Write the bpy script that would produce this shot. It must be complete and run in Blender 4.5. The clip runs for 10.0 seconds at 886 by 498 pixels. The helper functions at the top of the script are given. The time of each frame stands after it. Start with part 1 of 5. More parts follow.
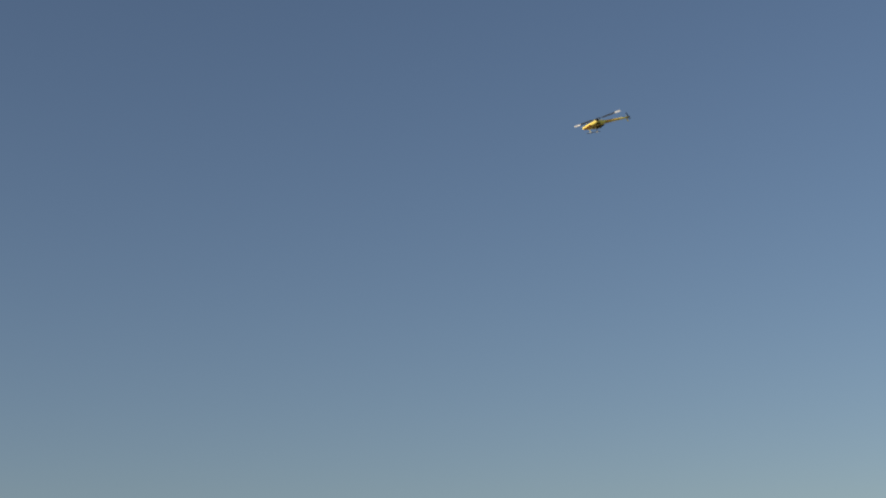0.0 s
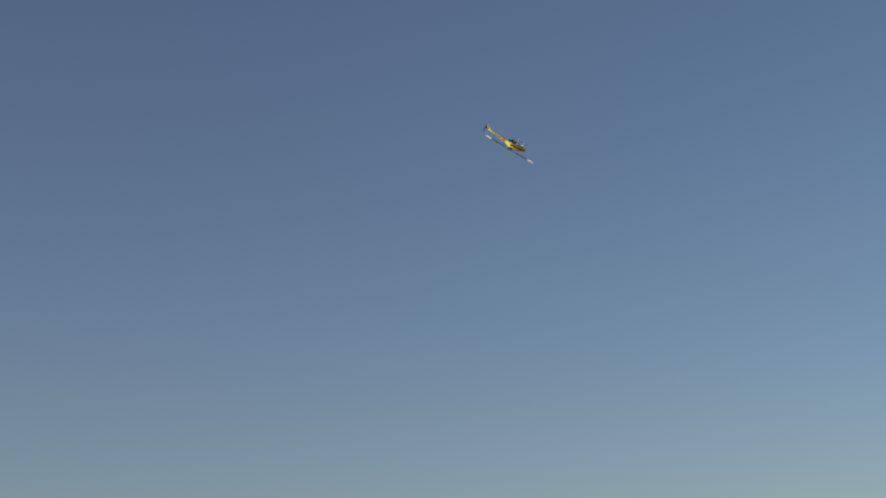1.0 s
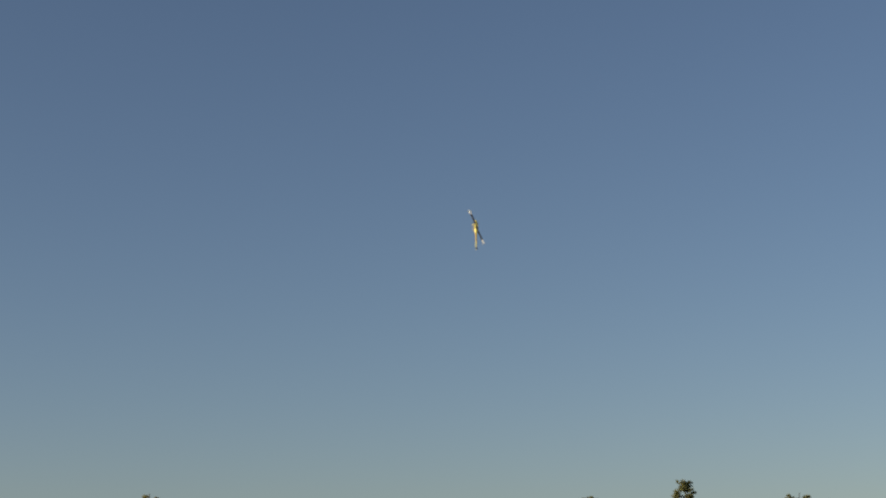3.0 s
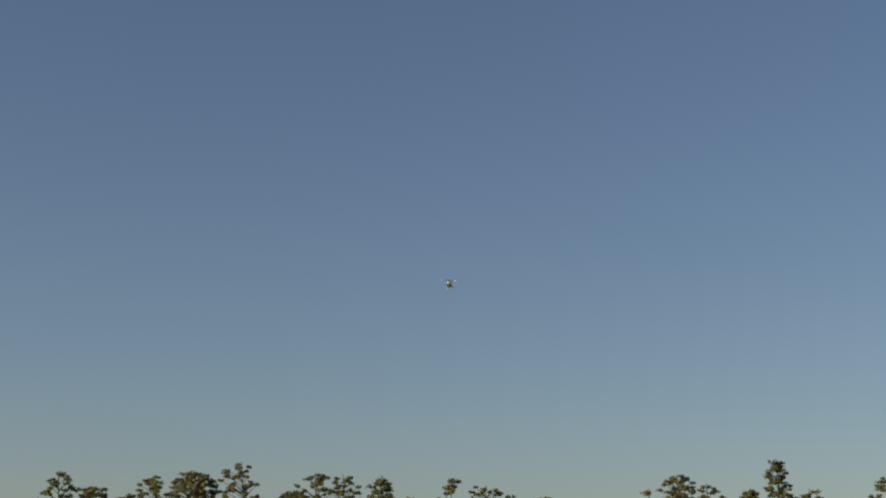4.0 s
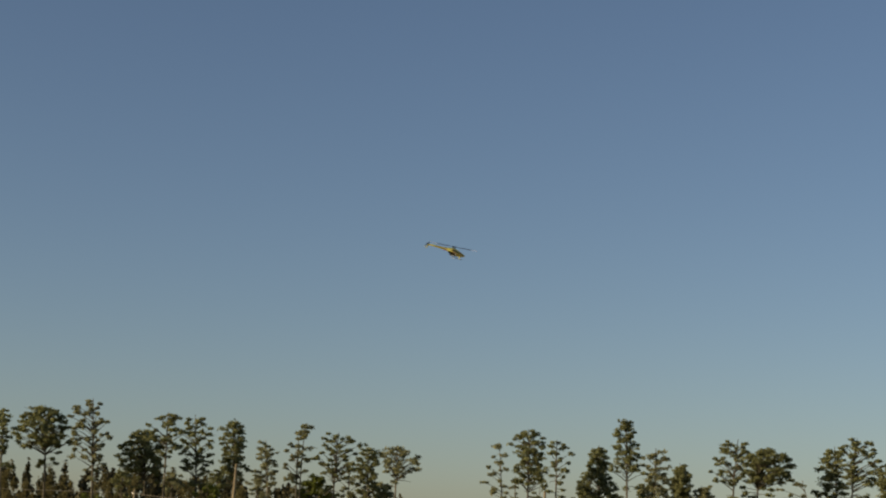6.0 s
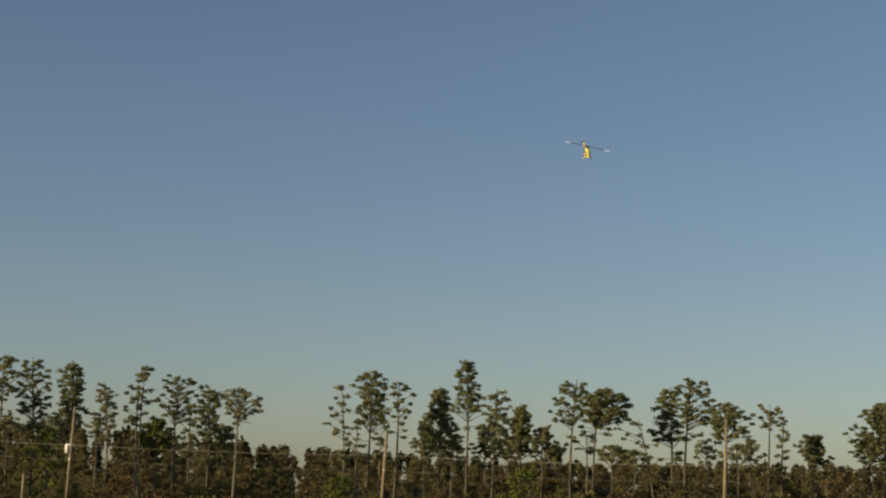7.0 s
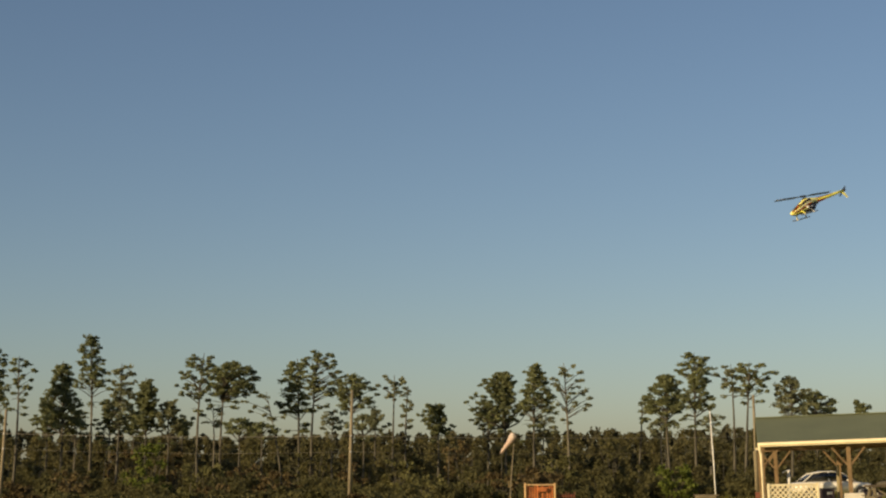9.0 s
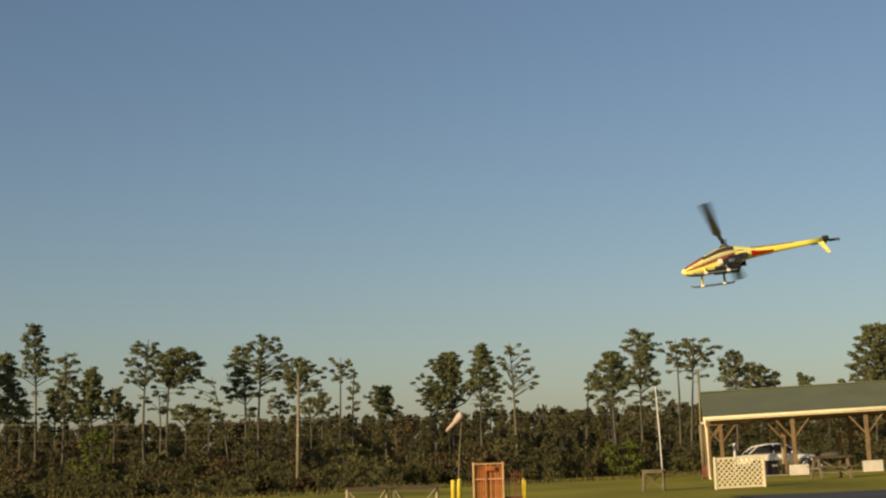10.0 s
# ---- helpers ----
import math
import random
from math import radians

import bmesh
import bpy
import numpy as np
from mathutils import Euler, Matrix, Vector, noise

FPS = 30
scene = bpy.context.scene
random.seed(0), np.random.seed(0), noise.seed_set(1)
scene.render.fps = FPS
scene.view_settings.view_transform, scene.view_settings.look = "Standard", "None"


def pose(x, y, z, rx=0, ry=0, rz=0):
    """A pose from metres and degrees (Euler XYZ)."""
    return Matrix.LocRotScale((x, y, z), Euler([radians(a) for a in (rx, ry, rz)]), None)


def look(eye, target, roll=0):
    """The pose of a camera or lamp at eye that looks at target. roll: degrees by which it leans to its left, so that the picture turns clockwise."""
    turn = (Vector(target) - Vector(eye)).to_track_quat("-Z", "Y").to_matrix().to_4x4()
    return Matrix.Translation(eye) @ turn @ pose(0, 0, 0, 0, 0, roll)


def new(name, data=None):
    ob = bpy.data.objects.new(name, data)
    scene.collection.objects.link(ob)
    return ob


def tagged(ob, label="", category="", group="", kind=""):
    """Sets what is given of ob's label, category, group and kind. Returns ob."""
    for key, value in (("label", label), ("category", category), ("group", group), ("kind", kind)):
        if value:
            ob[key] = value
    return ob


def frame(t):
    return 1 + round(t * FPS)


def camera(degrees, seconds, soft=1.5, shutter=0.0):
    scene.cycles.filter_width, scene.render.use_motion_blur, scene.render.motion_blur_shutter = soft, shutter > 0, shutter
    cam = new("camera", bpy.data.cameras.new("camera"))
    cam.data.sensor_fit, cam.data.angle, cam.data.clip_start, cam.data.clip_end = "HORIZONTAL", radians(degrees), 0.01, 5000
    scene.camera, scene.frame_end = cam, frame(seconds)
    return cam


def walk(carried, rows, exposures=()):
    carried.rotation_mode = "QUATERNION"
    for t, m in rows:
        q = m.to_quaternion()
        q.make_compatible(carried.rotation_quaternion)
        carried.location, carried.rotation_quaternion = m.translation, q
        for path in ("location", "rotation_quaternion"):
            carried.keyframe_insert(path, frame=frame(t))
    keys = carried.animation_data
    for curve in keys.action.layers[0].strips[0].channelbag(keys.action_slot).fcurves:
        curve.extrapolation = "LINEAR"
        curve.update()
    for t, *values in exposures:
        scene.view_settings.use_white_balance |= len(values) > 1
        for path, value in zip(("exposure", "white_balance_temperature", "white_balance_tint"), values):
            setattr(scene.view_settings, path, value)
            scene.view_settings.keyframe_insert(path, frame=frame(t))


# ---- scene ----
# ---------------------------------------------------------------- camera
cam = camera(30.0, 10.0, soft=2.2, shutter=0.10)
EYE = (0.0, 0.0, 1.6)
walk(cam, [
    (0.0, pose(*EYE, 104.809, 1.934, 18.511)),
    (0.1, pose(*EYE, 104.797, 1.933, 18.541)),
    (0.2, pose(*EYE, 104.786, 1.932, 18.572)),
    (0.3, pose(*EYE, 104.773, 1.931, 18.607)),
    (0.4, pose(*EYE, 104.758, 1.931, 18.648)),
    (0.5, pose(*EYE, 104.742, 1.930, 18.696)),
    (0.6, pose(*EYE, 104.723, 1.930, 18.752)),
    (0.7, pose(*EYE, 104.700, 1.931, 18.820)),
    (0.8, pose(*EYE, 104.674, 1.932, 18.900)),
    (0.9, pose(*EYE, 104.644, 1.933, 18.994)),
    (1.0, pose(*EYE, 104.609, 1.935, 19.104)),
    (1.1, pose(*EYE, 104.568, 1.938, 19.232)),
    (1.2, pose(*EYE, 104.523, 1.940, 19.375)),
    (1.3, pose(*EYE, 104.472, 1.941, 19.530)),
    (1.4, pose(*EYE, 104.416, 1.940, 19.695)),
    (1.5, pose(*EYE, 104.356, 1.936, 19.867)),
    (1.6, pose(*EYE, 104.291, 1.929, 20.042)),
    (1.7, pose(*EYE, 104.221, 1.916, 20.220)),
    (1.8, pose(*EYE, 104.146, 1.897, 20.395)),
    (1.9, pose(*EYE, 104.068, 1.872, 20.567)),
    (2.0, pose(*EYE, 103.985, 1.840, 20.732)),
    (2.1, pose(*EYE, 103.898, 1.799, 20.887)),
    (2.2, pose(*EYE, 103.807, 1.748, 21.029)),
    (2.3, pose(*EYE, 103.712, 1.688, 21.159)),
    (2.4, pose(*EYE, 103.613, 1.622, 21.282)),
    (2.5, pose(*EYE, 103.509, 1.556, 21.407)),
    (2.6, pose(*EYE, 103.402, 1.493, 21.543)),
    (2.7, pose(*EYE, 103.290, 1.439, 21.697)),
    (2.8, pose(*EYE, 103.174, 1.398, 21.878)),
    (2.9, pose(*EYE, 103.053, 1.375, 22.094)),
    (3.0, pose(*EYE, 102.928, 1.375, 22.354)),
    (3.1, pose(*EYE, 102.797, 1.402, 22.666)),
    (3.2, pose(*EYE, 102.662, 1.462, 23.038)),
    (3.3, pose(*EYE, 102.521, 1.559, 23.478)),
    (3.4, pose(*EYE, 102.378, 1.674, 23.976)),
    (3.5, pose(*EYE, 102.250, 1.700, 24.454)),
    (3.6, pose(*EYE, 102.151, 1.533, 24.831)),
    (3.7, pose(*EYE, 102.084, 1.204, 25.099)),
    (3.8, pose(*EYE, 102.049, 0.771, 25.266)),
    (3.9, pose(*EYE, 102.043, 0.295, 25.337)),
    (4.0, pose(*EYE, 102.065, -0.163, 25.320)),
    (4.1, pose(*EYE, 102.110, -0.557, 25.224)),
    (4.2, pose(*EYE, 102.158, -0.897, 25.063)),
    (4.3, pose(*EYE, 102.189, -1.205, 24.853)),
    (4.4, pose(*EYE, 102.180, -1.505, 24.613)),
    (4.5, pose(*EYE, 102.111, -1.821, 24.361)),
    (4.6, pose(*EYE, 101.969, -2.165, 24.110)),
    (4.7, pose(*EYE, 101.787, -2.504, 23.859)),
    (4.8, pose(*EYE, 101.608, -2.795, 23.602)),
    (4.9, pose(*EYE, 101.473, -2.992, 23.330)),
    (5.0, pose(*EYE, 101.424, -3.053, 23.034)),
    (5.1, pose(*EYE, 101.480, -2.958, 22.712)),
    (5.2, pose(*EYE, 101.561, -2.791, 22.393)),
    (5.3, pose(*EYE, 101.583, -2.645, 22.100)),
    (5.4, pose(*EYE, 101.536, -2.530, 21.830)),
    (5.5, pose(*EYE, 101.431, -2.442, 21.573)),
    (5.6, pose(*EYE, 101.279, -2.373, 21.318)),
    (5.7, pose(*EYE, 101.089, -2.316, 21.055)),
    (5.8, pose(*EYE, 100.873, -2.266, 20.773)),
    (5.9, pose(*EYE, 100.640, -2.215, 20.461)),
    (6.0, pose(*EYE, 100.402, -2.157, 20.109)),
    (6.1, pose(*EYE, 100.168, -2.086, 19.708)),
    (6.2, pose(*EYE, 99.949, -1.995, 19.244)),
    (6.3, pose(*EYE, 99.755, -1.877, 18.710)),
    (6.4, pose(*EYE, 99.591, -1.734, 18.106)),
    (6.5, pose(*EYE, 99.435, -1.594, 17.493)),
    (6.6, pose(*EYE, 99.267, -1.488, 16.925)),
    (6.7, pose(*EYE, 99.088, -1.428, 16.391)),
    (6.8, pose(*EYE, 98.905, -1.417, 15.861)),
    (6.9, pose(*EYE, 98.726, -1.461, 15.308)),
    (7.0, pose(*EYE, 98.559, -1.564, 14.702)),
    (7.1, pose(*EYE, 98.411, -1.724, 14.023)),
    (7.2, pose(*EYE, 98.285, -1.910, 13.281)),
    (7.3, pose(*EYE, 98.186, -2.086, 12.495)),
    (7.4, pose(*EYE, 98.116, -2.215, 11.682)),
    (7.5, pose(*EYE, 98.080, -2.258, 10.858)),
    (7.6, pose(*EYE, 98.077, -2.192, 10.041)),
    (7.7, pose(*EYE, 98.098, -2.039, 9.241)),
    (7.8, pose(*EYE, 98.128, -1.837, 8.465)),
    (7.9, pose(*EYE, 98.154, -1.622, 7.724)),
    (8.0, pose(*EYE, 98.162, -1.431, 7.024)),
    (8.1, pose(*EYE, 98.143, -1.289, 6.372)),
    (8.2, pose(*EYE, 98.102, -1.187, 5.765)),
    (8.3, pose(*EYE, 98.051, -1.105, 5.197)),
    (8.4, pose(*EYE, 97.999, -1.022, 4.661)),
    (8.5, pose(*EYE, 97.957, -0.918, 4.153)),
    (8.6, pose(*EYE, 97.931, -0.779, 3.668)),
    (8.7, pose(*EYE, 97.913, -0.606, 3.205)),
    (8.8, pose(*EYE, 97.891, -0.405, 2.766)),
    (8.9, pose(*EYE, 97.854, -0.183, 2.350)),
    (9.0, pose(*EYE, 97.788, 0.054, 1.958)),
    (9.1, pose(*EYE, 97.686, 0.298, 1.590)),
    (9.2, pose(*EYE, 97.560, 0.540, 1.254)),
    (9.3, pose(*EYE, 97.426, 0.766, 0.955)),
    (9.4, pose(*EYE, 97.300, 0.966, 0.702)),
    (9.5, pose(*EYE, 97.198, 1.126, 0.503)),
    (9.6, pose(*EYE, 97.132, 1.240, 0.362)),
    (9.7, pose(*EYE, 97.097, 1.313, 0.271)),
    (9.8, pose(*EYE, 97.087, 1.355, 0.218)),
    (9.9, pose(*EYE, 97.093, 1.377, 0.189)),
    (10.0, pose(*EYE, 97.107, 1.389, 0.173)),
], exposures=[(0.0, 0.0, 6850, 16.5), (5.5, 0.0, 6900, 16.0), (8.0, 0.0, 7050, 15.0), (10.0, 0.0, 7050, 15.0)])

# ---------------------------------------------------------------- sky and sun
SUN_DIR = Vector((-0.71, -0.65, 0.25)).normalized()
world = bpy.data.worlds.new("evening_sky")
scene.world = world
world.use_nodes = True
wn, wl = world.node_tree.nodes, world.node_tree.links
sky = wn.new("ShaderNodeTexSky")
sky.sky_type = "NISHITA"
sky.sun_disc = False
sky.sun_elevation = math.asin(SUN_DIR.z)
sky.sun_rotation = math.atan2(SUN_DIR.x, SUN_DIR.y)
sky.air_density, sky.dust_density, sky.ozone_density = 0.95, 0.80, 2.6
wn["Background"].inputs["Strength"].default_value = 0.091
wl.new(sky.outputs["Color"], wn["Background"].inputs["Color"])

sun_data = bpy.data.lights.new("sun", "SUN")
sun_data.energy, sun_data.angle, sun_data.color = 4.8, radians(0.6), (1.0, 0.81, 0.51)
sun = new("sun", sun_data)
sun.matrix_world = look((0, 0, 60), Vector((0, 0, 60)) - SUN_DIR)


# ---------------------------------------------------------------- materials
def material(name, color, rough=0.7, metal=0.0, spread=0.25, scale=6.0, bump=0.0, fine=60.0, second=None,
             random_by="", translucent=0.0, specular=0.4):
    """A surface with stains (scale), grain (fine) and, if asked, a shade of its own for each object or island."""
    m = bpy.data.materials.new(name)
    m.use_nodes = True
    n, l = m.node_tree.nodes, m.node_tree.links
    b = n["Principled BSDF"]
    b.inputs["Roughness"].default_value, b.inputs["Metallic"].default_value = rough, metal
    b.inputs["Specular IOR Level"].default_value = specular
    tc = n.new("ShaderNodeTexCoord")
    big, small = n.new("ShaderNodeTexNoise"), n.new("ShaderNodeTexNoise")
    big.inputs["Scale"].default_value, small.inputs["Scale"].default_value = scale, fine
    big.inputs["Detail"].default_value, small.inputs["Detail"].default_value = 4.0, 3.0
    for tex in (big, small):
        l.new(tc.outputs["Object"], tex.inputs["Vector"])
    mix = n.new("ShaderNodeMix")
    mix.data_type = "RGBA"
    low = [c * (1 - spread) for c in color]
    high = second or [min(1, c * (1 + spread)) for c in color]
    mix.inputs[6].default_value, mix.inputs[7].default_value = (*low, 1), (*high, 1)
    add = n.new("ShaderNodeMath")
    add.operation = "MULTIPLY_ADD"
    add.inputs[1].default_value = 0.35
    l.new(small.outputs["Fac"], add.inputs[0])
    ramp = n.new("ShaderNodeMapRange")
    ramp.inputs[1].default_value, ramp.inputs[2].default_value = 0.3, 0.7
    ramp.inputs[4].default_value = 0.75
    l.new(big.outputs["Fac"], ramp.inputs[0])
    l.new(ramp.outputs[0], add.inputs[2])
    last = add.outputs[0]
    if random_by:
        node = n.new("ShaderNodeObjectInfo" if random_by == "object" else "ShaderNodeNewGeometry")
        rnd = n.new("ShaderNodeMath")
        rnd.operation = "MULTIPLY_ADD"
        rnd.inputs[1].default_value = 0.6
        l.new(node.outputs["Random" if random_by == "object" else "Random Per Island"], rnd.inputs[0])
        half = n.new("ShaderNodeMath")
        half.operation = "MULTIPLY"
        half.inputs[1].default_value = 0.6
        l.new(last, half.inputs[0])
        l.new(half.outputs[0], rnd.inputs[2])
        last = rnd.outputs[0]
    l.new(last, mix.inputs[0])
    l.new(mix.outputs[2], b.inputs["Base Color"])
    if bump:
        bp = n.new("ShaderNodeBump")
        bp.inputs["Strength"].default_value, bp.inputs["Distance"].default_value = bump, 0.02
        l.new(small.outputs["Fac"], bp.inputs["Height"])
        l.new(bp.outputs["Normal"], b.inputs["Normal"])
    if translucent:
        tr = n.new("ShaderNodeBsdfTranslucent")
        l.new(mix.outputs[2], tr.inputs["Color"])
        blend = n.new("ShaderNodeMixShader")
        blend.inputs[0].default_value = translucent
        l.new(b.outputs[0], blend.inputs[1])
        l.new(tr.outputs[0], blend.inputs[2])
        l.new(blend.outputs[0], n["Material Output"].inputs["Surface"])
    return m


GRASS = material("mown_grass", (0.215, 0.215, 0.020), 0.9, spread=0.4, scale=0.12, fine=2.5, second=(0.42, 0.365, 0.045), bump=0.3, specular=0.1)
ASPHALT = material("asphalt", (0.055, 0.055, 0.06), 0.9, spread=0.3, scale=0.5, fine=30, bump=0.2)
NEEDLES = material("pine_needles", (0.112, 0.132, 0.064), 0.7, spread=0.4, scale=0.4, fine=4, second=(0.275, 0.295, 0.135), random_by="island", translucent=0.45, specular=0.2)
NEEDLES_PALE = material("pale_pine_needles", (0.145, 0.160, 0.085), 0.7, spread=0.4, scale=0.4, fine=4, second=(0.31, 0.32, 0.17), random_by="island", translucent=0.45, specular=0.2)
BROWSE = material("thicket_leaves", (0.126, 0.128, 0.054), 0.8, spread=0.5, scale=0.16, fine=1.2, second=(0.178, 0.164, 0.070), random_by="island", translucent=0.5, specular=0.1)
WOODS = material("woodland_leaves", (0.122, 0.118, 0.054), 0.8, spread=0.5, scale=0.12, fine=1.0, second=(0.178, 0.16, 0.07), random_by="island", translucent=0.5, specular=0.1)
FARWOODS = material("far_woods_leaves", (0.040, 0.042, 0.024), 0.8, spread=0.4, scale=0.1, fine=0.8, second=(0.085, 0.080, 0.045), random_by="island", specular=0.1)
FRESH = material("fresh_green_leaves", (0.06, 0.085, 0.018), 0.8, spread=0.4, scale=0.5, fine=3, second=(0.14, 0.17, 0.035), random_by="island", translucent=0.2, specular=0.1)
DRYLEAF = material("dry_tan_leaves", (0.12, 0.095, 0.045), 0.85, spread=0.45, scale=0.5, fine=3, second=(0.22, 0.17, 0.08), random_by="island", translucent=0.3, specular=0.1)
PALELEAF = material("pale_olive_leaves", (0.11, 0.115, 0.045), 0.8, spread=0.45, scale=0.5, fine=3, second=(0.20, 0.19, 0.075), random_by="island", translucent=0.3, specular=0.1)
RUST = material("russet_leaves", (0.090, 0.070, 0.034), 0.8, spread=0.5, scale=0.5, fine=3, second=(0.15, 0.112, 0.052), random_by="island", translucent=0.15, specular=0.1)
BARK = material("pine_bark", (0.076, 0.070, 0.052), 0.9, spread=0.4, scale=1.5, fine=12, second=(0.138, 0.126, 0.094), bump=0.5, specular=0.1)
PALEBARK = material("pale_sapling_bark", (0.125, 0.115, 0.086), 0.9, spread=0.35, scale=1.5, fine=12, second=(0.20, 0.182, 0.135), bump=0.3, specular=0.1)
STRAW = material("dry_straw_grass", (0.075, 0.075, 0.025), 0.9, spread=0.4, scale=0.3, fine=3, second=(0.16, 0.135, 0.05), random_by="island", specular=0.1)
POLEWOOD = material("weathered_pole_wood", (0.22, 0.185, 0.12), 0.85, spread=0.3, scale=1.2, fine=20, bump=0.4, specular=0.15)
TIMBER = material("brown_timber", (0.19, 0.128, 0.066), 0.8, spread=0.3, scale=2.0, fine=25, bump=0.3, specular=0.2)
OLDWOOD = material("grey_weathered_lumber", (0.165, 0.138, 0.088), 0.85, spread=0.3, scale=2.5, fine=25, bump=0.4, specular=0.15)
PALEWOOD = material("pale_lumber", (0.36, 0.30, 0.175), 0.8, spread=0.2, scale=2.5, fine=25, bump=0.3, specular=0.2)
CREAM = material("cream_paint", (0.80, 0.70, 0.45), 0.6, spread=0.1, scale=1.5, fine=20)
WHITE = material("white_paint", (0.78, 0.76, 0.70), 0.5, spread=0.08, scale=2.0, fine=25)
CONCRETE = material("pale_concrete", (0.55, 0.51, 0.42), 0.9, spread=0.15, scale=2.0, fine=25, bump=0.3)
ROOFGREEN = material("green_roof_sheet", (0.150, 0.168, 0.092), 0.6, spread=0.15, scale=0.6, fine=15)
# brown timber darkened: the shade under the roof is put into this colour
SHADEWOOD = material("shaded_rafter_timber", (0.12, 0.08, 0.045), 0.85, spread=0.25, scale=1.5, fine=20)
YELLOWPOST = material("yellow_post_paint", (0.72, 0.55, 0.05), 0.5, spread=0.12, scale=3.0, fine=25)
ORANGE = material("orange_red_netting", (0.12, 0.026, 0.010), 0.7, spread=0.4, scale=3.0, fine=30, second=(0.60, 0.19, 0.05), random_by="object")
ORANGEWOOD = material("sunlit_orange_lumber", (0.56, 0.36, 0.17), 0.75, spread=0.25, scale=3.0, fine=30)
SOCK = material("faded_windsock_cloth", (0.74, 0.50, 0.36), 0.9, spread=0.15, scale=3.0, fine=40, second=(0.80, 0.68, 0.58), translucent=0.3)
DARKPLANK = material("dark_weathered_plank", (0.095, 0.075, 0.048), 0.85, spread=0.35, scale=2.5, fine=25, bump=0.4, specular=0.15)
TARP = material("dull_brown_cover", (0.11, 0.095, 0.065), 0.85, spread=0.3, scale=4.0, fine=40, bump=0.3, specular=0.15)
DULLRED = material("dull_red_paint", (0.17, 0.055, 0.030), 0.7, spread=0.2, scale=3.0, fine=30)
STEEL = material("galvanised_steel", (0.45, 0.45, 0.43), 0.45, metal=0.8, spread=0.15, scale=3.0, fine=40)
WIRE = material("overhead_cable", (0.24, 0.22, 0.18), 0.7, spread=0.1)
CARPAINT = material("white_car_paint", (0.80, 0.76, 0.64), 0.25, spread=0.04, scale=1.0, fine=8, specular=0.6)
GLASSDARK = material("tinted_glass", (0.02, 0.022, 0.025), 0.08, spread=0.1, specular=0.8)
RUBBER = material("black_rubber", (0.02, 0.02, 0.02), 0.8, spread=0.2, scale=8, fine=60)
RIM = material("alloy_rim", (0.5, 0.5, 0.5), 0.35, metal=0.9, spread=0.1)
DARKBIN = material("dark_plastic", (0.045, 0.03, 0.04), 0.6, spread=0.2, scale=3, fine=30)
H_YELLOW = material("yellow_gloss_paint", (0.90, 0.82, 0.13), 0.30, spread=0.06, scale=8, fine=80, specular=0.5)
H_CANOPY = material("canopy_yellow_gloss_paint", (0.90, 0.84, 0.24), 0.30, spread=0.06, scale=8, fine=80, specular=0.5)
H_WHITE = material("white_gloss_paint", (0.80, 0.78, 0.68), 0.30, spread=0.04, scale=8, fine=80, specular=0.5)
H_ORANGE = material("orange_stripe_paint", (0.50, 0.14, 0.03), 0.35, spread=0.12, scale=10, fine=80)
H_RED = material("red_panel_paint", (0.62, 0.03, 0.02), 0.35, spread=0.12, scale=10, fine=80)
H_BLACK = material("carbon_black", (0.022, 0.023, 0.026), 0.45, spread=0.3, scale=20, fine=150)
H_BLADE = material("charcoal_blade", (0.055, 0.065, 0.082), 0.5, spread=0.2, scale=10, fine=90)
H_TIP = material("white_blade_tip", (0.84, 0.90, 0.96), 0.45, spread=0.04, scale=10, fine=90)
H_METAL = material("brushed_aluminium", (0.55, 0.55, 0.55), 0.35, metal=0.9, spread=0.15, scale=20, fine=150)
H_SMOKE = material("smoked_window_film", (0.13, 0.105, 0.085), 0.12, spread=0.35, scale=14, fine=60, specular=0.6)
H_BROWN = material("dark_brown_belly_paint", (0.10, 0.045, 0.015), 0.4, spread=0.2, scale=12, fine=80)
H_SKID = material("dark_grey_plastic", (0.13, 0.14, 0.16), 0.5, spread=0.08, scale=20, fine=150)


# ---------------------------------------------------------------- mesh helpers
def link_mesh(name, bm, mats, parent=None, label=""):
    me = bpy.data.meshes.new(name)
    bm.to_mesh(me)
    bm.free()
    for m in (mats if isinstance(mats, (list, tuple)) else [mats]):
        me.materials.append(m)
    ob = new(name, me)
    if parent is not None:
        ob.parent = parent
    return tagged(ob, label=label)


def part(name, bm, mat, parent, label=""):
    return link_mesh(name, bm, mat, parent, label)


def thing(name, m, label, category, group="", kind=""):
    """An empty root at the thing's base."""
    ob = new(name)
    ob.empty_display_size = 0.2
    ob.matrix_world = m
    return tagged(ob, label, category, group, kind)


def box(bm, size, at=(0, 0, 0), turn=(0, 0, 0), bevel=0.0):
    """A bevelled block of that size about at."""
    m = Matrix.Translation(at) @ Euler([radians(a) for a in turn]).to_matrix().to_4x4() @ Matrix.Diagonal((*size, 1))
    made = bmesh.ops.create_cube(bm, size=1.0, matrix=m)
    if bevel:
        edges = list({e for v in made["verts"] for e in v.link_edges})
        bmesh.ops.bevel(bm, geom=edges, offset=bevel, segments=1, affect="EDGES")
    return bm


